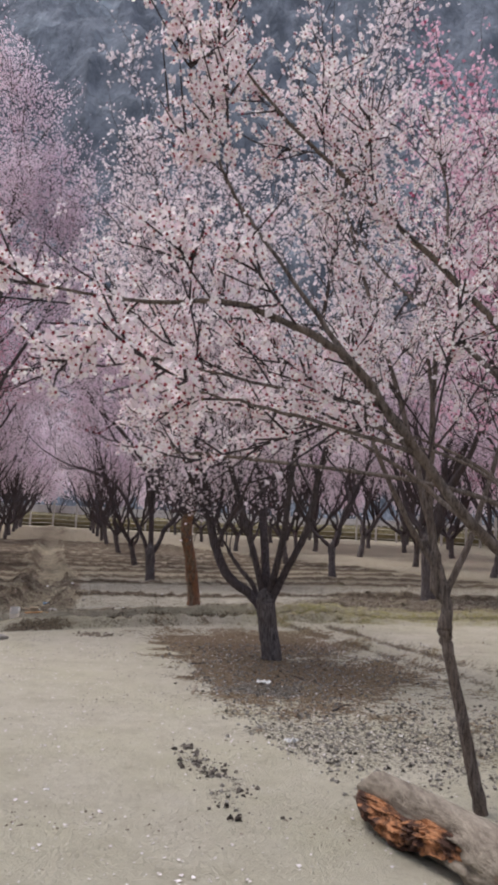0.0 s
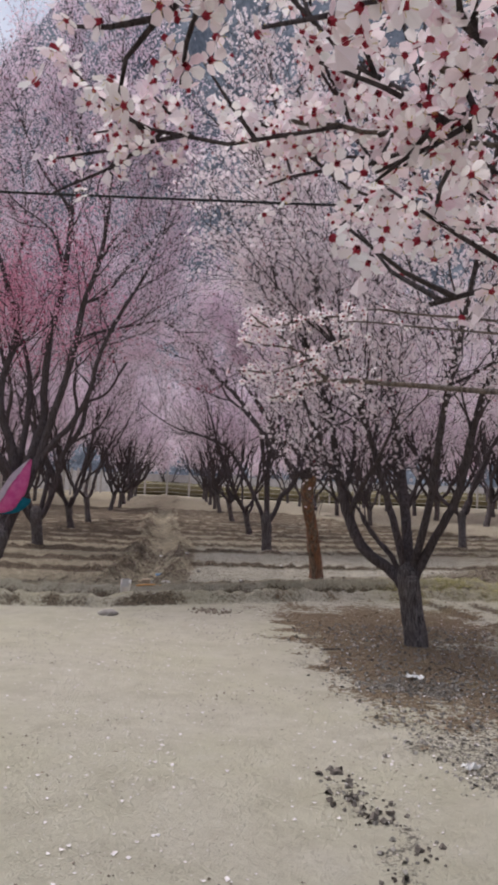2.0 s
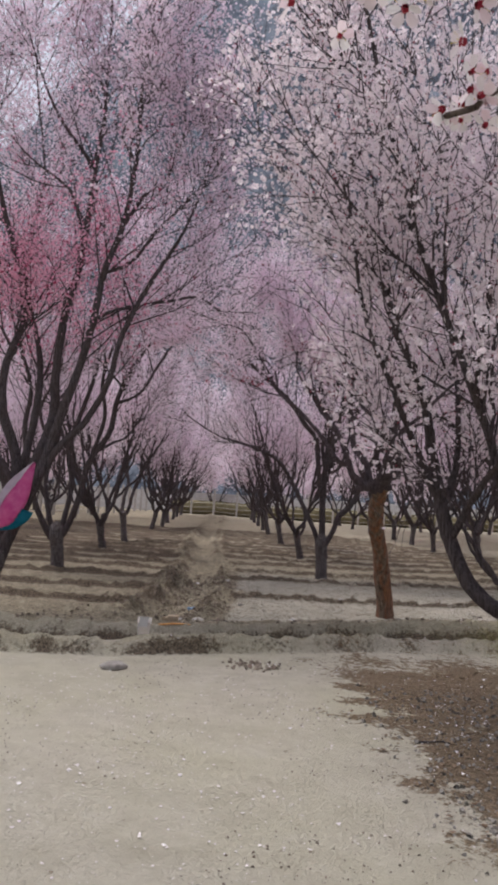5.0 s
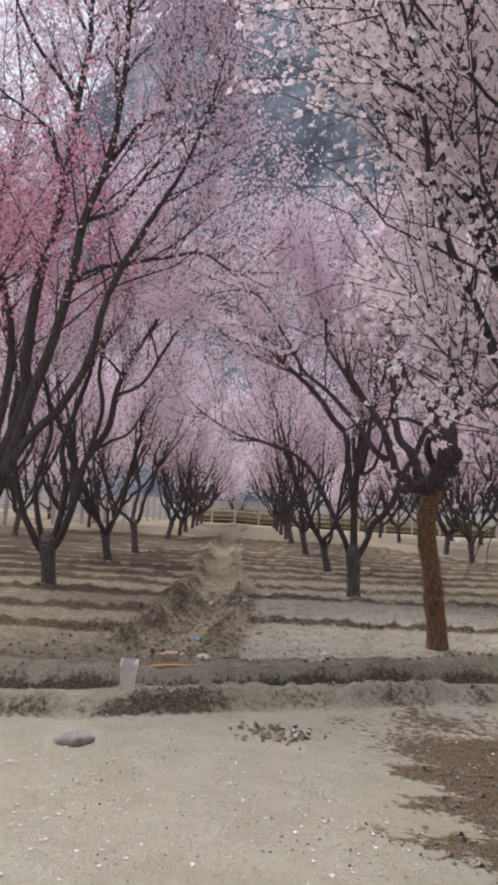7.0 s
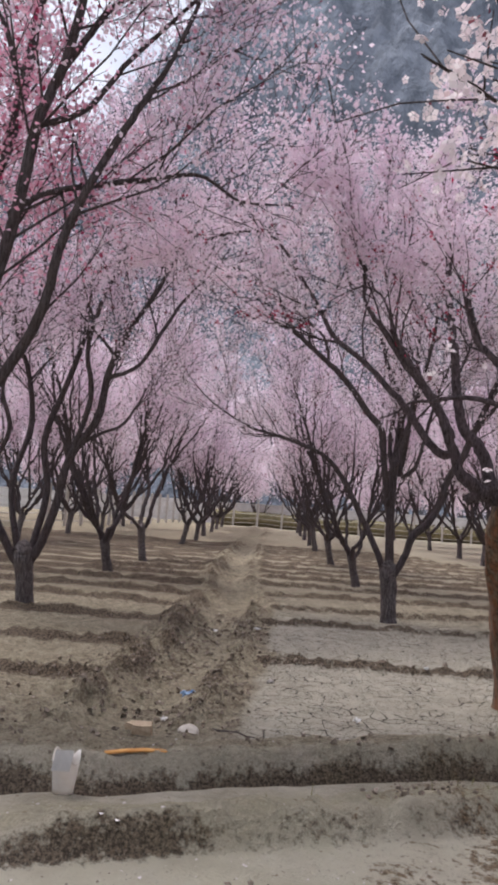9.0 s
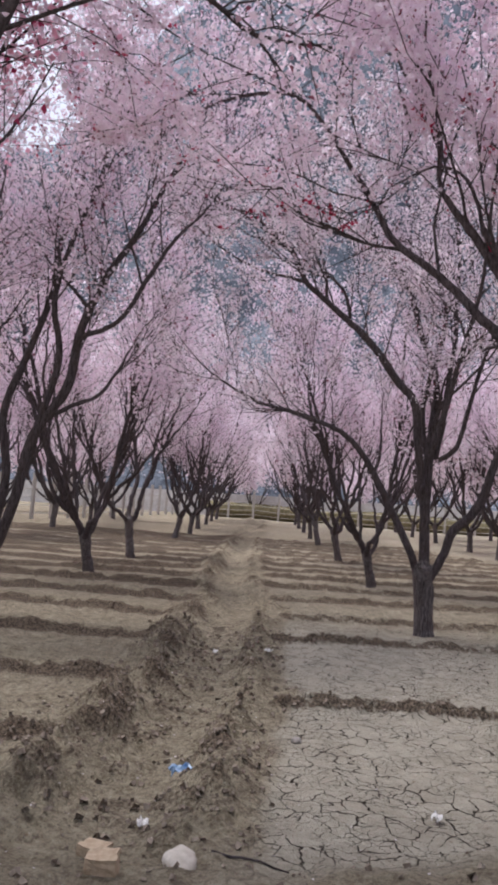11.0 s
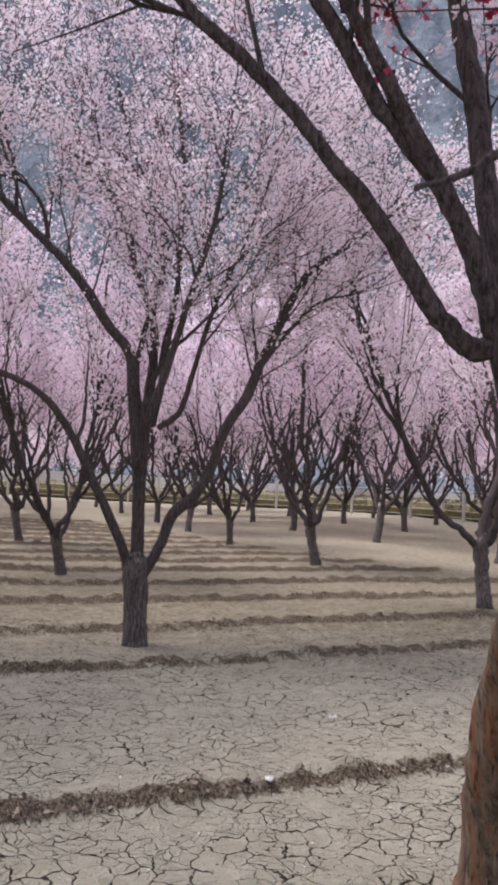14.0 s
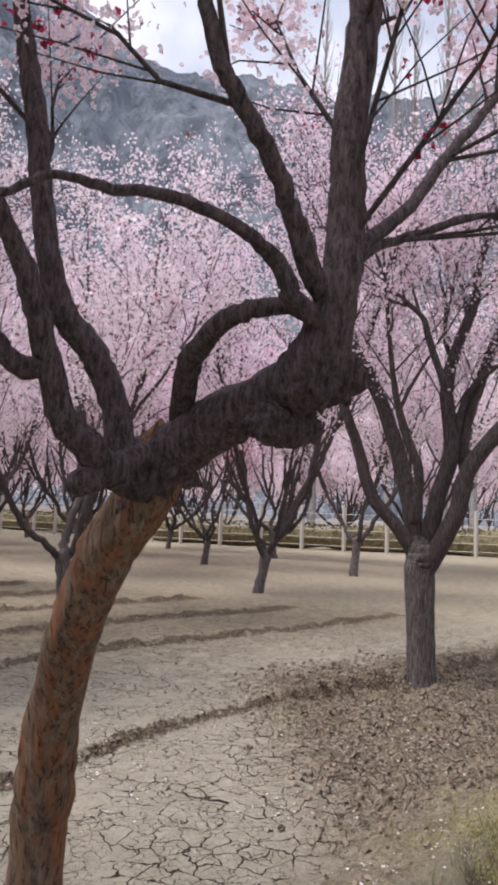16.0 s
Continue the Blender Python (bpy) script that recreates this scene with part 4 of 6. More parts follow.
L0_LIMBS = [
    ("trunk", 0, [(-0.03, -0.01, -0.03, 0.165), (0.02, 0.01, 0.3, 0.145), (0.12, 0.08, 0.62, 0.145)]),
    ("limb", 0, [(0.12, 0.08, 0.5, 0.16), (0.34, 0.39, 1.61, 0.139), (0.47, 0.59, 2.38, 0.097), (0.43, 0.65, 2.97, 0.087), (0.43, 0.77, 3.79, 0.078), (0.5, 0.91, 4.4, 0.067), (0.52, 1.02, 5.09, 0.068), (0.51, 1.15, 6.02, 0.057), (0.53, 1.26, 6.7, 0.046), (0.49, 1.32, 7.3, 0.04), (0.44, 1.42, 8.25, 0.027), (0.29, 1.47, 9.27, 0.021)]),
    ("limb", 0, [(0.12, 0.08, 0.5, 0.113), (0.54, 0.25, 1.69, 0.098), (0.75, 0.29, 2.5, 0.082), (0.91, 0.34, 3.08, 0.072), (1.03, 0.35, 3.7, 0.067), (1.11, 0.34, 4.22, 0.061), (1.28, 0.39, 4.81, 0.051), (1.38, 0.38, 5.46, 0.045), (1.42, 0.34, 5.97, 0.04), (1.43, 0.29, 6.47, 0.034), (1.51, 0.25, 7.23, 0.023), (1.54, 0.18, 7.96, 0.017)]),
    ("limb", 0, [(0.12, 0.08, 0.5, 0.08), (0.64, 0.23, 1.83, 0.07), (1.01, 0.39, 2.36, 0.061), (1.24, 0.45, 2.88, 0.055), (1.35, 0.44, 3.39, 0.05), (1.55, 0.49, 3.91, 0.045), (1.79, 0.56, 4.4, 0.039), (1.98, 0.62, 4.78, 0.028), (2.14, 0.66, 5.23, 0.023), (2.31, 0.66, 5.85, 0.017)]),
    ("limb", 0, [(0.97, 0.32, 3.53, 0.039), (1.17, 0.44, 3.73, 0.034), (1.49, 0.65, 3.88, 0.034), (1.83, 0.87, 4.01, 0.029), (2.13, 1.06, 4.11, 0.024), (2.39, 1.26, 3.99, 0.018), (2.77, 1.52, 4.04, 0.012)]),
    ("limb", 0, [(1.12, 0.35, 4.21, 0.039), (1.39, 0.51, 4.4, 0.034), (1.66, 0.64, 4.86, 0.029), (1.95, 0.79, 5.28, 0.023), (2.12, 0.88, 5.56, 0.018), (2.28, 0.93, 6.08, 0.012)]),
    ("limb", 0, [(1.19, 0.57, 4.85, 0.04), (1.42, 0.7, 5.33, 0.035), (1.65, 0.85, 5.64, 0.03), (1.83, 0.93, 6.31, 0.024), (1.92, 0.97, 6.71, 0.018), (2.05, 1.02, 7.33, 0.012)]),
    ("limb", 0, [(0.52, 1.14, 5.91, 0.045), (0.28, 1.02, 6.23, 0.038), (0.03, 0.89, 6.58, 0.032), (-0.18, 0.81, 7.01, 0.025), (-0.4, 0.74, 7.6, 0.019)]),
    ("limb", 0, [(0.5, 0.98, 4.88, 0.037), (0.32, 0.93, 5.45, 0.031), (0.15, 0.84, 5.64, 0.025), (-0.17, 0.65, 5.85, 0.018)]),
    ("limb", 0, [(0.12, 0.08, 0.5, 0.116), (0.16, 0.38, 1.71, 0.101), (-0.1, 0.37, 2.44, 0.091), (-0.17, 0.47, 3.05, 0.076), (-0.08, 0.73, 3.85, 0.072), (-0.29, 0.74, 4.49, 0.061), (-0.58, 0.73, 5.27, 0.05), (-0.85, 0.77, 6.24, 0.038), (-1.03, 0.95, 7.48, 0.026)]),
    ("limb", 0, [(0.12, 0.08, 0.5, 0.092), (0.13, 0.54, 1.67, 0.08), (0.09, 0.88, 2.54, 0.072), (-0.02, 1.09, 3.2, 0.062), (-0.27, 1.21, 3.88, 0.051), (-0.53, 1.26, 4.44, 0.046), (-0.58, 1.66, 5.45, 0.041), (-0.69, 1.97, 6.35, 0.029), (-1.06, 2.26, 7.64, 0.023)]),
    ("limb", 0, [(0.12, 0.08, 0.5, 0.125), (0.16, 0.22, 1.54, 0.109), (-0.39, -0.08, 2.25, 0.086), (-0.76, -0.23, 3.1, 0.07), (-1.17, -0.4, 4.05, 0.054), (-1.45, -0.47, 5.06, 0.039), (-1.8, -0.59, 6.07, 0.022)]),
]
R0_LIMBS = [
    ("trunk", 0, [(0.02, 0.01, -0.06, 0.127), (-0.01, -0.01, 0.28, 0.118), (-0.05, -0.03, 0.6, 0.136)]),
    ("limb", 0, [(-0.21, -0.12, 0.65, 0.081), (-0.39, -0.27, 1.11, 0.072), (-0.51, -0.4, 1.69, 0.072), (-0.6, -0.53, 2.48, 0.063), (-0.52, -0.57, 3.2, 0.054), (-0.7, -0.74, 3.89, 0.045), (-0.8, -0.89, 4.77, 0.036), (-0.97, -1.07, 5.62, 0.018)]),
    ("limb", 0, [(0.13, 0.03, 0.7, 0.082), (0.33, 0.03, 1.3, 0.082), (0.48, 0.0, 1.94, 0.073), (0.8, 0.07, 2.51, 0.073), (0.93, 0.03, 3.16, 0.064), (1.15, 0.05, 3.72, 0.055), (1.43, 0.11, 4.2, 0.046), (1.67, 0.15, 4.69, 0.037), (1.99, 0.2, 5.36, 0.018)]),
    ("limb", 0, [(0.02, 0.04, 0.69, 0.073), (0.08, 0.2, 1.47, 0.065), (-0.07, 0.26, 2.22, 0.066), (0.07, 0.46, 3.02, 0.057), (0.19, 0.64, 3.74, 0.049), (0.16, 0.72, 4.25, 0.049), (0.28, 0.96, 5.34, 0.04), (0.23, 1.12, 6.45, 0.021)]),
    ("limb", 0, [(-0.16, -0.03, 0.72, 0.064), (-0.38, 0.04, 1.54, 0.056), (-0.31, 0.27, 2.4, 0.057), (-0.49, 0.35, 3.18, 0.048), (-0.81, 0.36, 3.97, 0.039), (-0.94, 0.58, 5.24, 0.03), (-1.21, 0.69, 6.32, 0.02)]),
    ("limb", 0, [(0.48, 0.0, 1.94, 0.055), (0.72, -0.02, 2.77, 0.055), (0.67, -0.14, 3.4, 0.045), (0.82, -0.17, 4.04, 0.036), (1.1, -0.16, 4.79, 0.027), (1.25, -0.22, 5.61, 0.018)]),
    ("limb", 0, [(0.91, 0.04, 3.06, 0.046), (1.28, 0.19, 3.28, 0.037), (1.56, 0.25, 3.77, 0.037), (1.84, 0.31, 4.26, 0.028), (2.09, 0.39, 4.56, 0.019)]),
    ("limb", 0, [(-0.51, -0.4, 1.69, 0.045), (-0.27, -0.33, 2.25, 0.045), (-0.36, -0.45, 2.86, 0.036), (-0.07, -0.39, 3.61, 0.027), (0.06, -0.42, 4.53, 0.018)]),
]


def side_limbs(ob, path, count, rng, material):
    """Crooked secondary branches that fan out from one main limb."""
    grown = []
    for k in range(count):
        q = int(len(path) * rng.uniform(0.3, 0.85))
        q = max(1, min(len(path) - 2, q))
        along = path[q + 1, :3] - path[q - 1, :3]
        along /= np.linalg.norm(along)
        r0 = path[q, 3] * 0.6
        if r0 < 0.007:
            continue
        out = np.cross(along, rng.normal(size=3))
        out /= np.linalg.norm(out)
        length = rng.uniform(0.9, 1.9) * min(1.0, 0.35 + r0 / 0.03)
        aim = along * 0.6 + out * 0.75 + np.array([0, 0, 0.35])
        pts = [(*path[q, :3], r0)]
        here = path[q, :3].copy()
        for n in range(1, 6):
            aim = aim + rng.normal(0, 0.22, 3) + np.array([0, 0, 0.10])
            here = here + aim / np.linalg.norm(aim) * length / 5
            pts.append((*here, r0 * (1 - 0.17 * n)))
        twig = smooth_limb(pts, rng, 3, 0.004)
        wood_part("branch", twig, material, ob, rng, 6, 0.05)
        grown.append(twig)
    return grown


def drawn_tree(place, limbs, seed, label, toward, trunk_bark, flowers, size, material, bloom_from, shoots=10, twigs=8, reach=1.0, buds=0, scale=1.0, droop=0.0, skip=(), loose=0.05, accent=None, limb_bark=None, drop=0.2, forks=0, knots=0.03, thin=1.0, bare=0.6, clear=-99.0, petalled=False):
    """A tree whose main limbs are drawn one by one."""
    rng = np.random.default_rng(seed)
    ob = thing("blossom_tree", place, label, "tree", "trees beside the walk")
    every = []
    crotch = np.array(limbs[0][2][-1]) * scale
    for name, lean, ctrl in limbs:
        c = leaning(ctrl, toward, lean) * scale
        c[:, 3] *= 1.0 if name == "trunk" else thin
        if name == "trunk":
            rise = 0.5 if abs(c[-1, 1]) > 0.4 else 1.3
            c = np.vstack([c, [(c[-1, 0], c[-1, 1], c[-1, 2] + 0.5 * rise * c[-1, 3], c[-1, 3] * 0.85), (c[-1, 0], c[-1, 1], c[-1, 2] + rise * c[-1, 3], c[-1, 3] * 0.5)]])
        elif np.linalg.norm(c[0, :3] - crotch[:3]) < 0.3:
            c = np.vstack([[(crotch[0], crotch[1], crotch[2] - drop, c[0, 3])], c])
        if name == "trunk":
            if c[0, 2] > -0.1 * scale:
                c = np.vstack([[(c[0, 0], c[0, 1], c[0, 2] - 0.15, c[0, 3] * 1.35)], c])
            wood_part("trunk", smooth_limb(c, rng, 8, 0.003), trunk_bark, ob, rng, 24, 0.045)
        else:
            if forks and c[-1, 3] > 0.01:
                step = c[-1, :3] - c[-2, :3]
                step = step / np.linalg.norm(step) + np.array([0, 0, 0.3])
                c = np.vstack([c, [(*(c[-1, :3] + 0.35 * step), c[-1, 3] * 0.6), (*(c[-1, :3] + 0.75 * step + np.array([0, 0, 0.1])), 0.005)]])
            path = smooth_limb(c, rng, 6, 0.0025)
            wood_part("limb", path, limb_bark or BARK, ob, rng, 20 if c[0, 3] > 0.07 else 12 if c[0, 3] > 0.04 else 8, knots)
            if name not in skip:
                every.append(path)
                every += side_limbs(ob, path, forks, rng, limb_bark or BARK)
    spots = dress(ob, every, rng, flowers, size, material, bloom_from, shoots, twigs, reach, buds, droop=droop, loose=loose, accent=accent, bare=bare, clear=clear, petalled=petalled)
    return ob, spots


A1, _ = drawn_tree((0.42, 9.35, height_at(0.42, 9.35)), A1_LIMBS, 11, "low-forking fruit tree thick with white blossom beside the yard", (0, 1), BARK_GREY,
                   46000, 0.038, WHITE, 1.85, 13, 10, 1.25, buds=3500, loose=0.06, forks=2, clear=-1.9, petalled=True)
CROOKED, crooked_spots = drawn_tree((-0.9, 14.84, 0.17), D_LIMBS, 18, "crooked old fruit tree with red-brown trunk and knotted fork", (0.49, 0.87), BARK_WARM,
                        26000, 0.030, LILAC, 3.25, 9, 8, 1.0, loose=0.05, petalled=True, skip=("stub", "limb_c", "limb_c2"), limb_bark=BARK_KNOT, drop=0.05, knots=0.075, bare=1.0)
B1, _ = drawn_tree((-2.25, 19.5, height_at(-2.25, 19.5)), B1_LIMBS, 13, "many-stemmed fruit tree in full pale pink blossom", (0.0, 1.0), BARK_GREY,
                   80000, 0.036, PALE, 2.75, 13, 10, 1.15, buds=1500, loose=0.05, forks=2, bare=0.3, thin=0.68)
C1, _ = drawn_tree((3.96, 16.8, height_at(3.96, 16.8)), C1_LIMBS, 14, "grey-trunked fruit tree forking at chest height, in blossom", (0.77, 0.63), BARK_GREY,
                   34000, 0.040, LILAC, 2.9, 10, 8, 1.1, loose=0.06, forks=2)
L0, _ = drawn_tree((-5.55, 12.1, height_at(-5.55, 12.1)), L0_LIMBS, 15, "tall dark-limbed fruit tree with deep pink blossom", (-0.47, 0.88), BARK_GREY,
                   70000, 0.040, LILAC, 3.4, 12, 9, 1.2, loose=0.08, forks=1, thin=0.66, accent=(DEEP, 5.5, 1.5))
R0, _ = drawn_tree((-6.95, 17.2, height_at(-6.95, 17.2)), R0_LIMBS, 19, "tulip-shaped fruit tree with crooked dark limbs and pink blossom", (-0.4, 0.9), BARK_GREY,
                   40000, 0.044, LILAC, 3.2, 12, 8, 1.2, loose=0.07, forks=2, thin=0.72)


def burl(parent, place, radius, seed, squash=(1, 1, 1)):
    """A knotted swelling, rough and folded."""
    bm = bmesh.new()
    bmesh.ops.create_icosphere(bm, subdivisions=4, radius=1.0)
    for v in bm.verts:
        p = v.co + Vector((seed * 3.1, 0, 0))
        n = 0.34 * noise.noise(p * 1.7) + 0.45 * abs(noise.noise(p * 3.7)) + 0.16 * noise.noise(p * 9) - 0.05
        v.co = Vector((v.co.x * squash[0], v.co.y * squash[1], v.co.z * squash[2])) * radius * (0.9 + n) + Vector(place)
    for f in bm.faces:
        f.smooth = True
    return part("burl", bm, BARK_KNOT, parent, "knotted grey burl")


burl(CROOKED, (0.02, -1.50, 1.81), 0.095, 3, (1.25, 0.9, 0.85))
burl(CROOKED, (0.09, -1.65, 1.95), 0.08, 4, (1, 0.9, 0.9))
burl(CROOKED, (0.04, -1.63, 1.91), 0.085, 8, (1.1, 0.9, 0.9))
burl(CROOKED, (-0.10, -1.00, 1.69), 0.125, 6, (1.15, 0.95, 0.75))

def red_clusters(parent, spots, count, seed):
    """Bunches of dark red buds on the bare lower limbs."""
    rng = np.random.default_rng(seed)
    spots = spots[(spots[:, 2] > 2.1) & (spots[:, 2] < 4.0)]
    heart = spots[rng.integers(0, len(spots), count)]
    at = np.repeat(heart, 8, 0) + rng.normal(0, 0.022, (count * 8, 3))
    me = scatter("bud_cluster", LOZENGE, LOZENGE_F, at, rng.uniform(0.014, 0.034, len(at)), rng, RED)
    tagged(part("bud_cluster", me, RED, parent, "bunches of dark red buds"), kind="stuff")


red_clusters(CROOKED, crooked_spots, 150, 23)

# the tree whose boughs hang over the start of the walk; it stands to one side
OVER_LIMBS = [
    ("trunk", 0, [(0, 0, 0, 0.09), (-0.05, 0.02, 0.6, 0.075), (-0.12, 0.05, 1.05, 0.08)]),
    ("bough", 0, [(-0.12, 0.03, 1.00, 0.04), (-0.75, -0.60, 1.18, 0.032), (-1.32, -1.04, 1.43, 0.026), (-1.63, -1.11, 1.75, 0.023), (-1.86, -1.22, 2.00, 0.02), (-2.07, -1.30, 2.09, 0.015), (-2.23, -1.35, 2.12, 0.012), (-2.49, -1.43, 2.09, 0.008), (-2.75, -1.52, 2.10, 0.005)]),
    ("bough", 0, [(-0.12, 0.05, 1.08, 0.04), (-0.55, 0.00, 1.88, 0.03), (-1.15, -0.20, 2.48, 0.022), (-1.65, -0.40, 2.83, 0.016), (-2.05, -0.60, 3.08, 0.01), (-2.35, -0.70, 3.38, 0.005)]),
    ("bough", 0, [(-0.12, 0.05, 1.08, 0.045), (-0.45, 0.60, 1.98, 0.034), (-0.90, 1.30, 2.78, 0.022), (-1.30, 1.80, 3.38, 0.012), (-1.55, 2.00, 3.88, 0.005)]),
    ("bough", 0, [(-1.86, -1.22, 2.00, 0.014), (-2.05, -1.15, 2.28, 0.01), (-2.25, -1.10, 2.58, 0.008), (-2.40, -1.15, 2.93, 0.005)]),
    ("bough", 0, [(-0.12, 0.00, 1.08, 0.04), (0.25, -0.30, 1.98, 0.034), (0.55, -0.50, 2.98, 0.02), (0.65, -0.60, 3.98, 0.006)]),
    ("bough", 0, [(-1.63, -1.11, 1.75, 0.014), (-1.80, -0.80, 1.93, 0.01), (-2.00, -0.50, 2.08, 0.007), (-2.25, -0.30, 2.18, 0.004)]),
    ("bough", 0, [(-1.63, -1.11, 1.75, 0.012), (-1.85, -1.25, 1.78, 0.009), (-2.10, -1.38, 1.82, 0.007), (-2.35, -1.45, 1.85, 0.004)]),
    ("bough", 0, [(-1.75, -1.16, 1.88, 0.012), (-2.00, -1.05, 1.93, 0.009), (-2.30, -0.98, 2.00, 0.006), (-2.55, -0.95, 2.05, 0.004)]),
    ("bough", 0, [(-1.32, -1.04, 1.43, 0.014), (-1.55, -0.70, 1.70, 0.012), (-1.80, -0.62, 1.86, 0.009), (-2.05, -0.60, 1.96, 0.006), (-2.35, -0.55, 2.05, 0.004)]),
    ("low_bough", 0, [(-0.12, 0.05, 1.08, 0.04), (-0.55, 0.4, 1.5, 0.03), (-1.1, 0.75, 1.78, 0.02), (-2.34, 1.08, 1.92, 0.016), (-2.44, 1.06, 1.92, 0.0147), (-2.55, 1.03, 1.92, 0.0134), (-2.62, 1.02, 1.98, 0.0107), (-2.69, 1.01, 2.04, 0.0067), (-2.82, 0.98, 2.05, 0.0054), (-2.9, 0.96, 2.06, 0.004)]),
    ("low_bough", 0, [(-2.55, 1.07, 1.93, 0.0122), (-2.63, 1.05, 1.9, 0.0095), (-2.71, 1.03, 1.87, 0.0068), (-2.79, 1.02, 1.83, 0.0041)]),
    ("low_bough", 0, [(-0.55, 0.4, 1.5, 0.016), (-1.1, 0.7, 1.95, 0.012), (-2.36, 1.02, 2.16, 0.0053), (-2.47, 1.0, 2.1, 0.0052), (-2.56, 0.98, 2.04, 0.0052), (-2.66, 0.96, 1.97, 0.0052), (-2.78, 0.94, 1.93, 0.0039), (-2.92, 0.91, 1.93, 0.0026)]),
    ("low_bough", 0, [(-0.55, 0.4, 1.5, 0.018), (-1.1, 0.85, 2.02, 0.013), (-2.34, 1.13, 2.24, 0.0069), (-2.48, 1.1, 2.21, 0.0069), (-2.61, 1.07, 2.19, 0.0055), (-2.72, 1.05, 2.16, 0.0055), (-2.83, 1.03, 2.14, 0.0042), (-2.9, 1.02, 2.15, 0.0028)]),
    ("low_bough", 0, [(-2.69, 1.01, 2.04, 0.0054), (-2.77, 0.99, 2.1, 0.0054), (-2.84, 0.98, 2.15, 0.004), (-2.88, 0.97, 2.18, 0.0027)]),
]
OVER, over_spots = drawn_tree((2.15, 3.5, 0.02), OVER_LIMBS, 26, "fruit tree with white blossom boughs hanging low over the path", (0, 1), BARK_GREY,
                              1100, 0.026, WHITE, 1.72, 15, 8, 0.40, droop=0.12, loose=0.03, limb_bark=BARK_LIGHT, thin=0.68, bare=0.02, skip=("low_bough",))
over_spots = over_spots[(over_spots[:, 0] < -1.2) & (over_spots[:, 2] > 1.68)]
low = np.concatenate([spline(ctrl, 8)[8:, :3] for name, _, ctrl in OVER_LIMBS if name == "low_bough"])
gap = np.min(np.linalg.norm(over_spots[:, None] - low[None], axis=2), axis=1)
over_spots = np.concatenate([over_spots[(over_spots[:, 1] < 0.25) | (gap < 0.10)], low[low[:, 0] < -2.25]])


def flowers(parent, spots, count, size, seed):
    """Open five-petalled flowers with red centres and a few stamens."""
    rng = np.random.default_rng(seed)
    pick = spots[rng.integers(0, len(spots), count)] + rng.normal(0, 0.02, (count, 3))
    rot, sz = turns(rng, count), size * rng.uniform(0.75, 1.2, count)
    v, f = [], []
    for k in range(5):
        a = 2 * math.pi * k / 5
        ring = [(0.06, 0.0, 0.0), (0.26, -0.17, 0.07), (0.46, -0.15, 0.16), (0.5, 0.0, 0.15), (0.46, 0.15, 0.16), (0.26, 0.17, 0.07)]
        n = len(v)
        v += [(x * math.cos(a) - y * math.sin(a), x * math.sin(a) + y * math.cos(a), z) for x, y, z in ring]
        f += [(n, n + 1, n + 2, n + 3), (n, n + 3, n + 4, n + 5)]
    tagged(part("petals", scatter("petals", v, f, pick, sz, rng, PETAL, rot), PETAL, parent, "white five-petalled flowers"), kind="stuff")
    disc = [(0.13 * math.cos(q), 0.13 * math.sin(q), 0.05) for q in np.linspace(0, 2 * math.pi, 4, endpoint=False)]
    under = [(0.1 * math.cos(q), 0.1 * math.sin(q), -0.12) for q in np.linspace(0, 2 * math.pi, 4, endpoint=False)]
    cf = [(0, 1, 2, 3)] + [(k, (k + 1) % 4, 4 + (k + 1) % 4, 4 + k) for k in range(4)]
    tagged(part("flower_heart", scatter("flower_heart", disc + under, cf, pick, sz, rng, CALYX, rot), CALYX, parent, "crimson flower centres"), kind="stuff")
    sv, sf = [], []
    for k in range(4):
        a = 2 * math.pi * k / 4 + 0.3
        c, s = math.cos(a), math.sin(a)
        n = len(sv)
        sv += [(0.05 * c, 0.05 * s, 0.03), (0.21 * c - 0.015 * s, 0.21 * s + 0.015 * c, 0.22), (0.23 * c, 0.23 * s, 0.24), (0.21 * c + 0.015 * s, 0.21 * s - 0.015 * c, 0.22)]
        sf += [(n, n + 1, n + 2, n + 3)]
    tagged(part("stamens", scatter("stamens", sv, sf, pick, sz, rng, STAMEN, rot), STAMEN, parent, "yellow stamens"), kind="stuff")


flowers(OVER, over_spots, 4300, 0.035, 31)

# the thin young tree beside the log
YOUNG_LIMBS = [
    ("trunk", 0, [(0.0, 0, 0, 0.04), (-0.1, 0, 0.45, 0.034), (-0.2, 0.02, 0.9, 0.034), (-0.21, 0.03, 1.0, 0.04), (-0.2, 0.04, 1.15, 0.03), (-0.27, 0.05, 1.4, 0.028)]),
    ("limb", 0, [(-0.27, 0.05, 1.38, 0.026), (-0.3, 0.1, 1.75, 0.022), (-0.28, 0.15, 2.3, 0.016), (-0.35, 0.2, 3.0, 0.008)]),
    ("limb", 0, [(-0.25, 0.05, 1.3, 0.02), (-0.45, 0.0, 1.6, 0.016), (-0.7, -0.1, 2.1, 0.012), (-0.9, -0.2, 2.8, 0.006)]),
    ("limb", 0, [(-0.2, 0.05, 1.2, 0.022), (-0.02, 0.1, 1.6, 0.018), (0.2, 0.2, 2.3, 0.012), (0.35, 0.2, 3.1, 0.006)]),
    ("limb", 0, [(-0.27, 0.05, 1.38, 0.022), (-0.45, 0.10, 2.2, 0.016), (-0.75, 0.20, 3.2, 0.011), (-0.95, 0.30, 4.1, 0.005)]),
    ("limb", 0, [(-0.29, 0.12, 2.0, 0.018), (-0.22, 0.30, 3.0, 0.013), (-0.15, 0.40, 3.7, 0.009), (-0.30, 0.45, 4.4, 0.005)]),
]
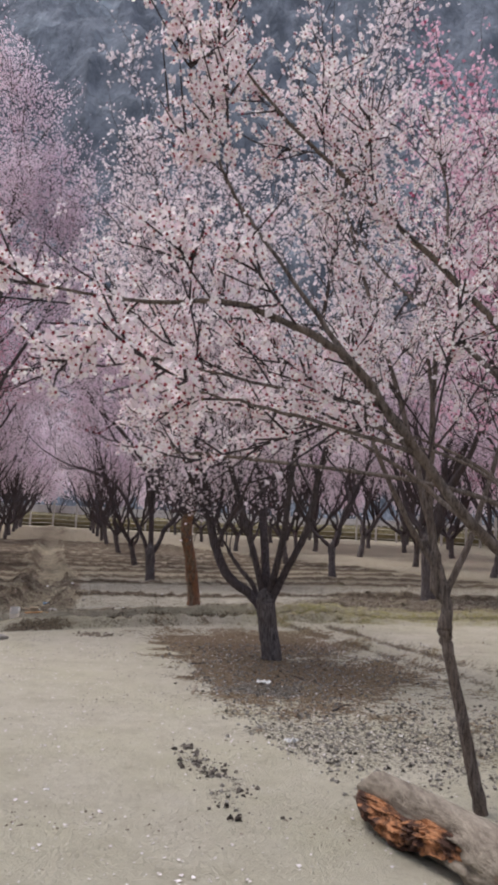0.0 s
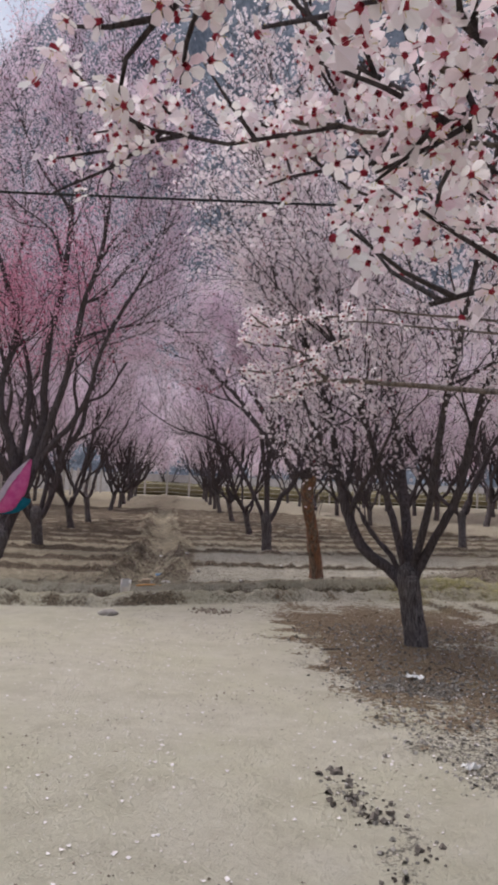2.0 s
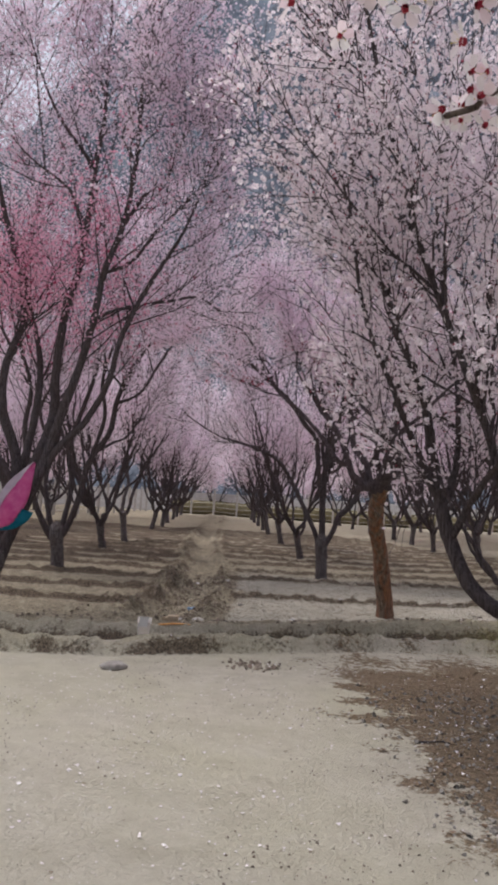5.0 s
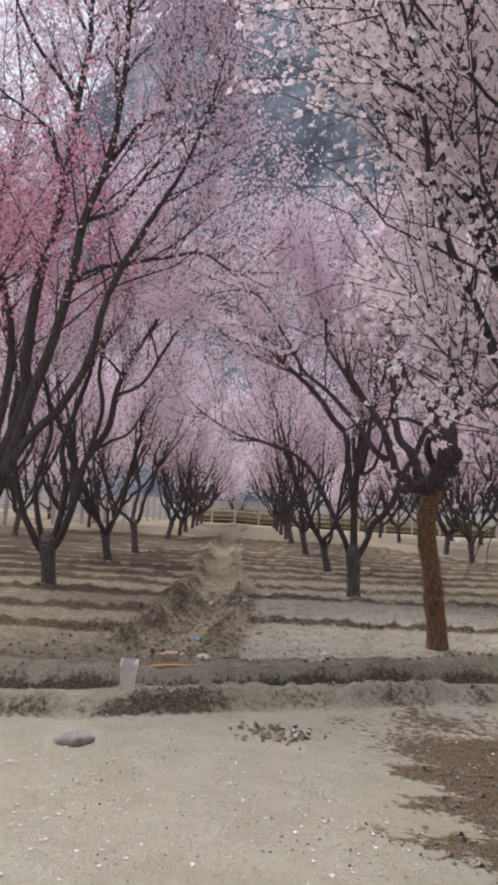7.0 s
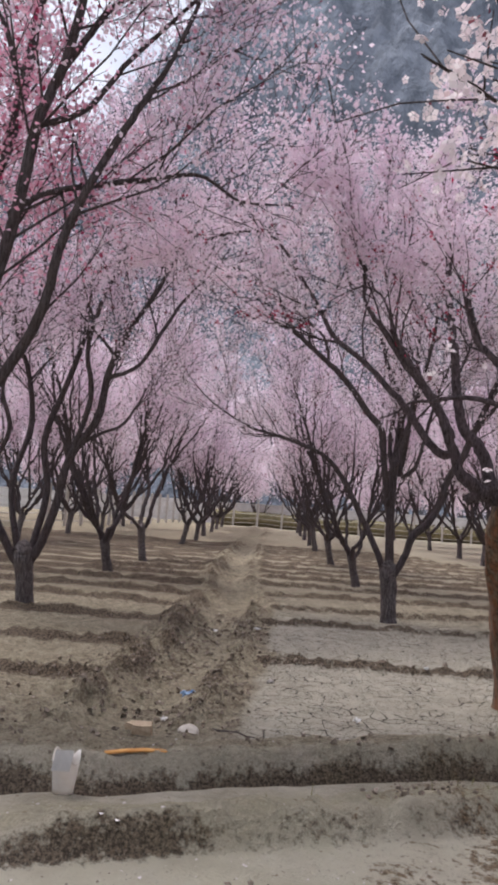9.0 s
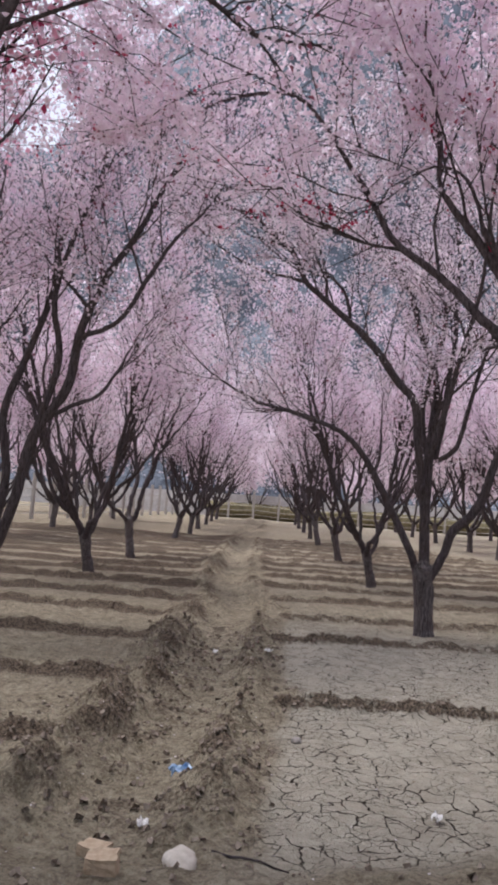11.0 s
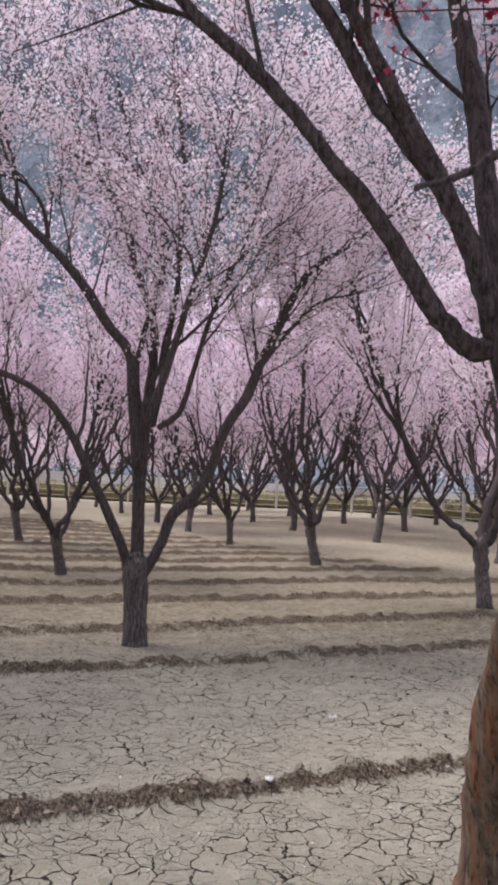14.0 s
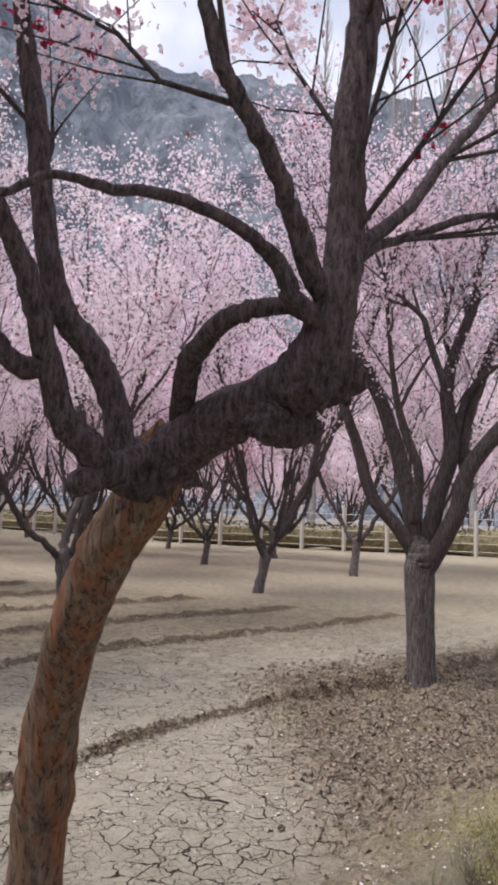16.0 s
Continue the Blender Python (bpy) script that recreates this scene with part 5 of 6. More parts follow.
YOUNG, young_spots = drawn_tree((1.38, 4.5, 0.01), YOUNG_LIMBS, 17, "thin leaning young fruit tree with white blossom", (0, 1), BARK_LIGHT, 1200, 0.034, WHITE, 1.9, 10, 7, 0.75, limb_bark=BARK_LIGHT)
flowers(YOUNG, young_spots[young_spots[:, 2] > 1.9], 2600, 0.036, 32)

# ---------------------------------------------------------------- the rows of the orchard
KINDS = {}


def row_tree(kind, x, y, turn, scale):
    """One of the orchard's trees, from a handful of grown forms."""
    z = height_at(x, y)
    if kind not in KINDS:
        opts = {
            "a": dict(seed=101, height=7.2, spread=2.4, limbs=4, trunk=0.70, girth=0.092, flowers=22000, size=0.060, bloom_from=2.75, shoots=8, twigs=6, material=LILAC, label="fruit tree with rising dark limbs and lilac-pink blossom"),
            "b": dict(seed=102, height=7.0, spread=2.6, limbs=3, trunk=0.80, girth=0.098, flowers=22000, size=0.060, bloom_from=2.75, shoots=9, twigs=6, material=PALE, label="fruit tree with spreading dark limbs and pale pink blossom"),
            "c": dict(seed=103, height=7.5, spread=2.3, limbs=4, trunk=0.62, girth=0.088, flowers=22000, size=0.060, bloom_from=2.75, shoots=8, twigs=6, material=LILAC, label="slim-limbed fruit tree with dense pale pink blossom"),
            "p": dict(seed=104, height=7.0, spread=2.6, limbs=5, trunk=0.7, girth=0.092, flowers=22000, size=0.060, bloom_from=2.75, shoots=8, twigs=6, material=PINK, label="fruit tree with dark limbs and deep pink blossom"),
            "d": dict(seed=105, height=7.8, spread=2.9, limbs=5, trunk=0.8, girth=0.1, flowers=9000, size=0.125, loose=0.14, bloom_from=1.9, material=HAZE, shoots=5, twigs=3, label="distant fruit tree in lilac-pink blossom"),
            "e": dict(seed=106, height=8.0, spread=2.8, limbs=5, trunk=0.75, girth=0.1, flowers=9000, size=0.125, loose=0.14, bloom_from=1.9, material=PALE, shoots=5, twigs=3, label="distant fruit tree in pale blossom"),
            "f": dict(seed=107, height=8.0, spread=3.4, limbs=4, trunk=0.6, girth=0.1, flowers=6000, size=0.19, loose=0.25, bloom_from=0.8, material=HAZE, shoots=4, twigs=3, label="far fruit tree in full pink blossom beyond the fence"),
        }[kind]
        KINDS[kind] = ob = orchard_tree((x, y, z), **opts)
        ob.rotation_euler[2] = turn
        ob.scale = (scale, scale, scale)
        return ob
    src = KINDS[kind]
    ob = copy_thing(src, pose(x, y, z, 0, 0, math.degrees(turn)))
    ob.scale = (scale, scale, scale)
    return ob


ORCHARD = [
    ("c", -8.1, 22.3), ("b", -9.0, 26.3), ("a", -10.95, 34.5), ("d", -11.6, 38.0), ("e", -13.1, 43.6), ("d", -14.6, 49.5), ("e", -16.0, 55.0), ("d", -17.2, 60),
    ("c", -3.42, 24.8), ("a", -4.75, 29.9), ("b", -6.5, 37.2), ("d", -7.7, 42.5), ("e", -9.1, 48.5), ("d", -10.4, 54.0), ("e", -11.7, 59.5),
    ("b", 2.5, 21.8), ("a", 1.55, 27.6), ("c", 0.35, 32.3), ("d", -0.4, 37.2), ("e", -1.2, 42.2), ("d", -2.6, 48.0), ("e", -4.0, 54.0), ("d", -5.3, 60.0),
    ("c", 7.66, 24.0), ("a", 6.4, 29.2), ("b", 5.1, 34.5), ("d", 3.6, 39.4), ("e", 2.95, 44.5), ("d", 1.7, 50.3), ("e", 0.3, 56.5),
    ("b", 12.95, 26.5), ("p", 11.2, 31.0), ("d", 9.6, 36.2), ("e", 8.4, 41.0), ("d", 7.2, 45.5), ("e", 6.0, 51.5), ("d", 4.8, 58.0),
    ("d", 15.5, 32.9), ("e", 14.7, 38.6), ("d", 12.4, 47.5), ("e", 11.0, 53.0),
    ("p", -12.6, 18.6), ("b", -13.6, 24.2), ("a", -14.8, 29.8), ("d", -16.1, 35.6), ("e", -17.4, 41.4), ("d", -18.8, 47.0),
    ("a", 9.3, 17.2), ("p", 5.3, 11.4), ("e", 17.0, 27.5),
    ("f", 22, 45), ("f", 27, 41), ("f", 32, 37), ("f", 24, 52), ("f", 30, 48), ("f", 36, 43), ("f", 40, 36), ("f", 20, 60), ("f", 14, 68), ("f", 28, 58), ("f", 37, 51), ("f", 44, 44),
    ("f", -24, 40), ("f", -24, 50), ("f", -27, 58), ("f", -22, 74), ("f", 2, 74), ("f", -8, 72), ("f", -13, 73), ("f", -17, 70), ("f", -4, 76), ("f", 8, 72),
    ("f", -30, 30), ("f", -32, 37), ("f", -29, 45), ("f", -34, 52), ("f", -31, 24), ("f", -37, 44), ("f", -31, 66), ("f", -26, 33), ("f", -25, 26), ("f", -22, 84), ("f", -10, 86), ("f", 0, 85), ("f", 11, 82), ("f", 20, 78), ("f", 26, 70), ("f", 18, 70),
]
spin = np.random.default_rng(77)
for kind, tx, ty in ORCHARD:
    row_tree(kind, tx, ty, spin.uniform(0, 6.28), spin.uniform(0.92, 1.1) * (1.15 if tx > 1 else 1.0))


# ---------------------------------------------------------------- fence, wall and distance
def box(bm, size, at):
    r = bmesh.ops.create_cube(bm, size=1.0)
    for v in r["verts"]:
        v.co = Vector((v.co.x * size[0] + at[0], v.co.y * size[1] + at[1], v.co.z * size[2] + at[2]))
    return r["verts"]


def fence_post_mesh():
    bm = bmesh.new()
    box(bm, (0.14, 0.14, 2.1), (0, 0, 0.95))
    bmesh.ops.bevel(bm, geom=bm.edges[:], offset=0.012, segments=1, affect="EDGES")
    me = bpy.data.meshes.new("post")
    bm.to_mesh(me)
    bm.free()
    me.materials.append(CONCRETE)
    return me


POST = fence_post_mesh()


def fence(points, label):
    """Concrete posts with rails between, following the ground."""
    x0, y0 = points[0]
    ob = thing("fence", (x0, y0, height_at(x0, y0)), label, "fence")
    org = np.array([x0, y0, height_at(x0, y0)])
    for (ax, ay), (bx, by) in zip(points, points[1:]):
        length = math.hypot(bx - ax, by - ay)
        n = max(1, round(length / 2.0))
        stops = [(ax + (bx - ax) * k / n, ay + (by - ay) * k / n) for k in range(n + 1)]
        for sx, sy in stops[:-1]:
            post = new("post", POST)
            post.parent = ob
            post.location = Vector((sx, sy, height_at(sx, sy))) - Vector(org)
        for lift in (0.25, 0.6, 0.95, 1.3, 1.65):
            s = Soup()
            tube(s, [(sx - org[0], sy - org[1], height_at(sx, sy) + lift - org[2]) for sx, sy in stops], [0.016] * len(stops), 4, cap=False)
            part("rail", s.mesh("rail", CONCRETE), CONCRETE, ob)


fence([(36, 22), (26, 32), (17.5, 42), (15, 53), (7.5, 63), (-20, 66)], "pale concrete post and rail fence round the orchard")
fence([(-22, 66), (-20.5, 52), (-19.5, 40), (-22, 30), (-30, 20)], "pale concrete post fence along the orchard edge")


def hedge(points, seed):
    """A dry clipped hedge behind the fence, made of many small leaves on an uneven core."""
    rng = np.random.default_rng(seed)
    p = spline(points, 10)
    zs = np.array([height_at(a, b) for a, b in p])
    x0, y0 = p[0]
    ob = thing("hedge", (x0, y0, zs[0]), "low dry green hedge on a bank behind the fence", "hedge", kind="stuff")
    core = Soup()
    c = np.column_stack([p[:, 0] - x0, p[:, 1] - y0, zs - zs[0] + 0.5])
    tube(core, c, 0.55 + rng.normal(0, 0.07, len(c)), 8, rng, 0.1)
    part("core", core.mesh("core", HEDGE), HEDGE, ob)
    n = 5000
    q = rng.integers(0, len(c) - 1, n)
    w = rng.random((n, 1))
    a = rng.uniform(0, math.pi, n)
    at = c[q] * (1 - w) + c[q + 1] * w + np.column_stack([0.45 * np.cos(a), 0.6 * np.cos(a) * 0.5, 0.65 * np.sin(a)])
    part("leaves", scatter("leaves", LOZENGE, LOZENGE_F, at, rng.uniform(0.08, 0.22, n), rng, HEDGE), HEDGE, ob)


hedge([(37.5, 23), (27.3, 33.2), (18.9, 42.6), (16.4, 53.6), (8.3, 64.3), (-20, 67.5)], 5)


def long_wall(a, b, h, thick):
    mid = ((a[0] + b[0]) / 2, (a[1] + b[1]) / 2)
    bm = bmesh.new()
    box(bm, (math.hypot(b[0] - a[0], b[1] - a[1]), thick, h), (0, 0, h / 2 - 0.3))
    me = bpy.data.meshes.new("boundary_wall")
    bm.to_mesh(me)
    bm.free()
    me.materials.append(WALL_WHITE)
    ob = new("boundary_wall", me)
    ob.location = (*mid, height_at(*mid))
    ob.rotation_euler[2] = math.atan2(b[1] - a[1], b[0] - a[0])
    return tagged(ob, "long whitewashed wall beyond the orchard", "wall", kind="structure")


long_wall((-60, 72), (14, 70), 2.1, 0.3)
long_wall((14.3, 69.8), (70, 45), 1.5, 0.3)


def mountains():
    """A ring of steep mountains round the valley, their haze painted into the rock colour."""
    rows = 80
    az = np.radians(np.concatenate([np.arange(-62, 72, 0.36), np.arange(72, 298, 2.5)]))
    n = len(az)
    deg = np.degrees(az)
    deg = np.where(deg > 180, deg - 360, deg)
    crest = np.interp(deg, [-180, -60, -36, -31, -28, -25, -21, -16, -5, 8, 19, 23, 26, 30, 46, 60, 90, 180],
                      [24, 22, 23, 24, 26.5, 30.5, 34.5, 38, 41, 40, 37, 35, 33.3, 31.8, 31.5, 30, 26, 24])
    v, snow = [], []
    for k in range(rows):
        s = k / (rows - 1)
        for q in range(n):
            d = 420 + 430 * s
            a = az[q]
            p = Vector((math.sin(a) * 3.2, math.cos(a) * 3.2, s * 2.5))
            rough = noise.fractal(p * 1.6, 0.9, 2.1, 6) * 85 * (0.25 + s) * min(1, (1.0 - s) * 3 + 0.22)
            crag = (abs(noise.noise(Vector((a * 38, s * 4, 2)))) + 0.5 * abs(noise.noise(Vector((a * 95, s * 9, 7))))) * 48 * s * (1 - s * 0.8)
            top = math.tan(radians(crest[q])) * 850
            z = -6 + top * s ** 1.15 + rough - crag
            v.append((math.sin(a) * d, math.cos(a) * d, z))
            snow.append(max(0.0, min(1.0, (s - 0.5) * 4)) * max(0.0, min(1.0, (2 - deg[q]) / 14)))
    i, j = np.meshgrid(np.arange(rows - 1), np.arange(n), indexing="ij")
    jj = (j + 1) % n
    f = np.stack([i * n + j, (i + 1) * n + j, (i + 1) * n + jj, i * n + jj], -1).reshape(-1, 4)
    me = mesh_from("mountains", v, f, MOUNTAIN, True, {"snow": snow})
    return tagged(new("mountains", me), "hazy blue-grey rocky mountains with streaks of snow", "mountain", kind="structure")


mountains()


def poplar(x, y, tall, seed):
    rng = np.random.default_rng(seed)
    z = height_at(x, y)
    ob = thing("poplar", (x, y, z), "tall bare upright poplar beyond the fence", "tree", "bare poplars")
    path = smooth_limb([(0, 0, -0.3, 0.2), (0.1, 0, tall * 0.4, 0.14), (0, 0.1, tall * 0.8, 0.06), (0.05, 0, tall, 0.015)], rng, 6, 0.03)
    wood_part("trunk", path, POPLARBARK, ob, rng, 7)
    s = Soup()
    for _ in range(150):
        h0 = rng.uniform(0.12, 0.92) * tall
        a = rng.uniform(0, 6.28)
        ln = rng.uniform(0.12, 0.26) * tall * (1.05 - h0 / tall)
        o = rng.uniform(0.16, 0.3) * ln
        st = np.array([0, 0, h0])
        pts = [st, st + [math.cos(a) * o * 0.6, math.sin(a) * o * 0.6, ln * 0.4], st + [math.cos(a) * o, math.sin(a) * o, ln]]
        tube(s, pts, [0.035, 0.022, 0.008], 3, cap=False)
    tagged(part("twigwork", s.mesh("twigwork", POPLARBARK), POPLARBARK, ob), kind="stuff")


for x, y, tall, seed in ((24.1, 40.3, 31, 1), (26.7, 37.7, 33, 2), (27.4, 36.9, 32, 3), (28.4, 35.6, 34, 4), (29.2, 34.5, 33, 5), (31.5, 32.5, 33, 6)):
    poplar(x, y, tall, seed)


# ---------------------------------------------------------------- cable
def cable():
    ob = thing("overhead_cable", (0, 5.33, 0), "thin black cable strung across the path between wooden poles", "cable")
    s = Soup()
    xs = np.linspace(-14, 14, 41)
    tube(s, [(x, 0.02 * x, 2.975 + 0.0016 * x * x - 0.035 * x) for x in xs], [0.0075] * 41, 6, cap=False)
    part("wire", s.mesh("wire", CABLE, True), CABLE, ob)
    for x in (-14.05, 14.05):
        p = Soup()
        tube(p, [(x, 0.02 * x, -0.3), (x, 0.02 * x, 2), (x, 0.02 * x, 3.9)], [0.09, 0.08, 0.07], 10)
        part("pole", p.mesh("pole", BARK_GREY, True), BARK_GREY, ob)


cable()


# ---------------------------------------------------------------- things that lie about
def fallen_log():
    """A weathered log with a torn, orange-brown end."""
    rng = np.random.default_rng(41)
    ob = thing("log", (0.72, 4.34, 0.0), "weathered grey log with a torn orange-brown end lying on bare earth", "log")
    a, b = np.array([0.0, 0.0, 0.12]), np.array([0.72, -1.35, 0.14])
    n, sides = 54, 40
    s = Soup()
    ang = np.linspace(0, 2 * math.pi, sides, endpoint=False)
    ax = (b - a) / np.linalg.norm(b - a)
    u = np.cross(ax, [0, 0, 1.0])
    u /= np.linalg.norm(u)
    w = np.cross(u, ax)
    v = []
    for i in range(n):
        t = i / (n - 1)
        for k, q in enumerate(ang):
            r = 0.15 * (1 - 0.1 * t)
            r *= 1 + 0.13 * noise.noise(Vector((math.cos(q) * 1.6, math.sin(q) * 1.6, t * 2.2))) + 0.06 * noise.noise(Vector((math.cos(q) * 5, math.sin(q) * 5, t * 3)))
            gap = max(0.0, math.cos(q + 0.12)) ** 1.5 * max(0.0, min(1.0, (0.56 + 0.14 * noise.noise(Vector((q * 3, 4, 0))) - t) * 9))
            r *= 1 - 0.55 * min(1.0, 1.6 * gap)
            back = 0.0
            if i < 3:
                back = (0.10 * noise.noise(Vector((math.cos(q) * 2, math.sin(q) * 2, 5))) - 0.05 * math.cos(q)) * (1 - i / 3)
                r *= 0.62 + 0.13 * i
            v.append(a + (b - a) * t + ax * back + (u * math.cos(q) + w * math.sin(q)) * r)
    i, j = np.meshgrid(np.arange(n - 1), np.arange(sides), indexing="ij")
    k = (j + 1) % sides
    s.add(v, np.stack([i * sides + j, i * sides + k, (i + 1) * sides + k, (i + 1) * sides + j], -1).reshape(-1, 4))
    part("trunk", s.mesh("trunk", LOGWOOD, True), LOGWOOD, ob)
    # the torn heartwood that shows where the flank has broken away
    rows, cols = 46, 26
    v = []
    for i in range(rows):
        t = 0.005 + 0.60 * i / (rows - 1)
        for k in range(cols):
            q = radians(-62 + (104 + 34 * noise.noise(Vector((t * 6, 2, 5)))) * k / (cols - 1))
            fade = min(1.0, 6 * i / rows, 2.5 * (1 - i / (rows - 1))) * math.sin(math.pi * k / (cols - 1)) ** 0.5
            r = 0.075 + 0.075 * fade * (0.35 + 1.0 * abs(noise.noise(Vector((q * 4.5, t * 5, 3)))) + 0.8 * abs(noise.noise(Vector((q * 11, t * 9, 8)))) + 0.35 * noise.noise(Vector((q * 30, t * 26, 1))))
            v.append(a + (b - a) * t + (u * math.cos(q) + w * math.sin(q)) * r)
    i, j = np.meshgrid(np.arange(rows - 1), np.arange(cols - 1), indexing="ij")
    torn = Soup()
    torn.add(v, np.stack([i * cols + j, i * cols + j + 1, (i + 1) * cols + j + 1, (i + 1) * cols + j], -1).reshape(-1, 4))
    part("torn_wood", torn.mesh("torn_wood", WOOD_RAW), WOOD_RAW, ob, "splintered orange-brown torn wood")


def log_material():
    k = Mat("weathered_log", 0.95)
    grain = k.noise(14, 6, 0.7, (1.2, 0.35, 1.2))
    patch = k.noise(5, 4)
    c = k.mix(k.ramp(grain, (0.35, 0.0), (0.65, 1.0)), (0.15, 0.122, 0.098), (0.40, 0.345, 0.28))
    c = k.mix(k.ramp(patch, (0.64, 0.0), (0.72, 0.5)), c, (0.26, 0.15, 0.09))
    c = k.mix(k.ramp(grain, (0.28, 0.8), (0.36, 0.0)), c, (0.04, 0.032, 0.028))
    k.color(c)
    k.bump(grain, 1.0, 0.03)
    return k.m


LOGWOOD = log_material()


def torn_material():
    k = Mat("torn_orange_wood", 0.85)
    grain, patch = k.noise(30, 6, 0.7, (1.0, 0.4, 1.0)), k.noise(9, 4, 0.6)
    c = k.mix(k.ramp(patch, (0.47, 0.0), (0.58, 1.0)), (0.085, 0.045, 0.033), (0.50, 0.23, 0.11))
    c = k.mix(k.ramp(grain, (0.34, 0.9), (0.52, 0.0)), c, (0.035, 0.018, 0.013))
    k.color(k.mix(k.ramp(grain, (0.60, 0.0), (0.75, 0.6)), c, (0.60, 0.40, 0.24)))
    k.bump(grain, 1.0, 0.02)
    return k.m


WOOD_RAW = torn_material()
GRIT = speckled("grey_grit", (0.15, 0.135, 0.12), (0.40, 0.37, 0.33), 30)
LEAF = speckled("dry_leaf", (0.13, 0.085, 0.055), (0.30, 0.22, 0.15), 30)
fallen_log()


def hammock():
    """A striped cloth slung in the fork of the pink tree."""
    ob = thing("cloth_hammock", (-5.2, 12.05, height_at(-5.2, 12.05)), "pink and teal cloth slung in a tree fork", "hammock")
    z0 = ob.location.z
    hi, lo = np.array([0.20, 0.12, 1.84 - z0]), np.array([-0.19, -0.05, 1.08 - z0])
    for name, a0, a1, mat, label in (("pale_band", 0.55, 1.0, CLOTH_PALE, "pale lilac upper band"), ("pink_band", -0.55, 0.6, CLOTH_PINK, "bright pink middle band"), ("teal_band", -1.05, -0.5, CLOTH_BLUE, "teal lower band")):
        bm = bmesh.new()
        rows = []
        first = 0.45 if name == "teal_band" else 0.0
        for i in range(15):
            t = first + (1 - first) * i / 14
            mid = hi * (1 - t) + lo * t
            belly = math.sin(math.pi * min(1, t * 0.92 + 0.02)) ** 0.8
            line = []
            for k in range(8):
                q = a0 + (a1 - a0) * k / 7
                off = np.array([-0.55, -0.15, 0.42]) * 0.34 * q * belly * (1.15 if q < 0 else 0.7)
                sag = np.array([0.06, -0.14, -0.16]) * belly * (1 - 0.4 * q * q)
                fold = 0.012 * math.sin(t * 15 + q * 6)
                line.append(bm.verts.new(mid + off + sag + [0, fold, 0]))
            rows.append(line)
        for r0, r1 in zip(rows, rows[1:]):
            for k in range(7):
                bm.faces.new((r0[k], r0[k + 1], r1[k + 1], r1[k])).smooth = True
        bmesh.ops.solidify(bm, geom=bm.faces[:], thickness=0.004)
        part(name, bm, mat, ob, label)


hammock()


def rounded_stone(place, size, seed, label, material=None, name="stone"):
    bm = bmesh.new()
    bmesh.ops.create_icosphere(bm, subdivisions=3, radius=1.0)
    for v in bm.verts:
        n = 1 + 0.22 * noise.noise(v.co * 1.4 + Vector((seed * 7, 0, 0))) + 0.07 * noise.noise(v.co * 4 + Vector((seed, 3, 0)))
        v.co = Vector((v.co.x * size[0] * n, v.co.y * size[1] * n, v.co.z * size[2] * n))
    for f in bm.faces:
        f.smooth = True
    ob = part(name, bm, material or STONE, None)
    ob.location = (place[0], place[1], height_at(*place) + size[2] * 0.45)
    ob.rotation_euler[2] = seed
    return tagged(ob, label, "stone", "stones on the ground")


rounded_stone((-3.05, 10.12), (0.12, 0.10, 0.04), 1, "smooth pale stone half sunk in earth")
for k, (x, y, r) in enumerate(((-2.9, 14.6, 0.035),)):
    rounded_stone((x, y), (r * 1.2, r, r * 0.7), 2 + k, "small rough grey stone on dry earth")


def brick_bit(place, size, turn, label):
    bm = bmesh.new()
    box(bm, size, (0, 0, 0))
    bmesh.ops.subdivide_edges(bm, edges=bm.edges[:], cuts=3, use_grid_fill=True)
    for v in bm.verts:
        v.co += Vector((noise.noise(v.co * 40), noise.noise(v.co * 40 + Vector((9, 0, 0))), noise.noise(v.co * 40 + Vector((0, 9, 0))))) * 0.008
    ob = part("brick", bm, BRICK, None)
    ob.location = (place[0], place[1], height_at(*place) + size[2] * 0.5)
    ob.rotation_euler = (0.08, -0.06, turn)
    return tagged(ob, label, "brick", "broken bricks")


brick_bit((-3.27, 12.55), (0.12, 0.09, 0.07), 0.2, "broken tan brick lying at the mouth of the channel")
brick_bit((-3.38, 12.72), (0.13, 0.08, 0.05), -0.3, "broken tan brick lying at the mouth of the channel")
rounded_stone((-3.02, 12.75), (0.10, 0.07, 0.05), 21, "pale rough stone at the mouth of the channel", PALESTONE)


def plank():
    bm = bmesh.new()
    box(bm, (0.40, 0.042, 0.014), (0, 0, 0))
    bmesh.ops.bevel(bm, geom=bm.edges[:], offset=0.004, segments=1, affect="EDGES")
    bmesh.ops.subdivide_edges(bm, edges=[e for e in bm.edges if e.calc_length() > 0.3], cuts=6)
    for v in bm.verts:
        v.co.z += 0.01 * math.cos(v.co.x * 9)
        v.co.y += 0.006 * noise.noise(Vector((v.co.x * 20, 0, 0)))
    ob = part("plank", bm, PLANKWOOD, None)
    ob.location = (-3.09, 12.07, max(height_at(-3.25, 11.99), height_at(-2.93, 12.19), height_at(-3.09, 12.09)) - 0.02)
    ob.rotation_euler[2] = 0.55
    tagged(ob, "narrow orange painted wooden strip bridging the channel mouth", "plank")


plank()


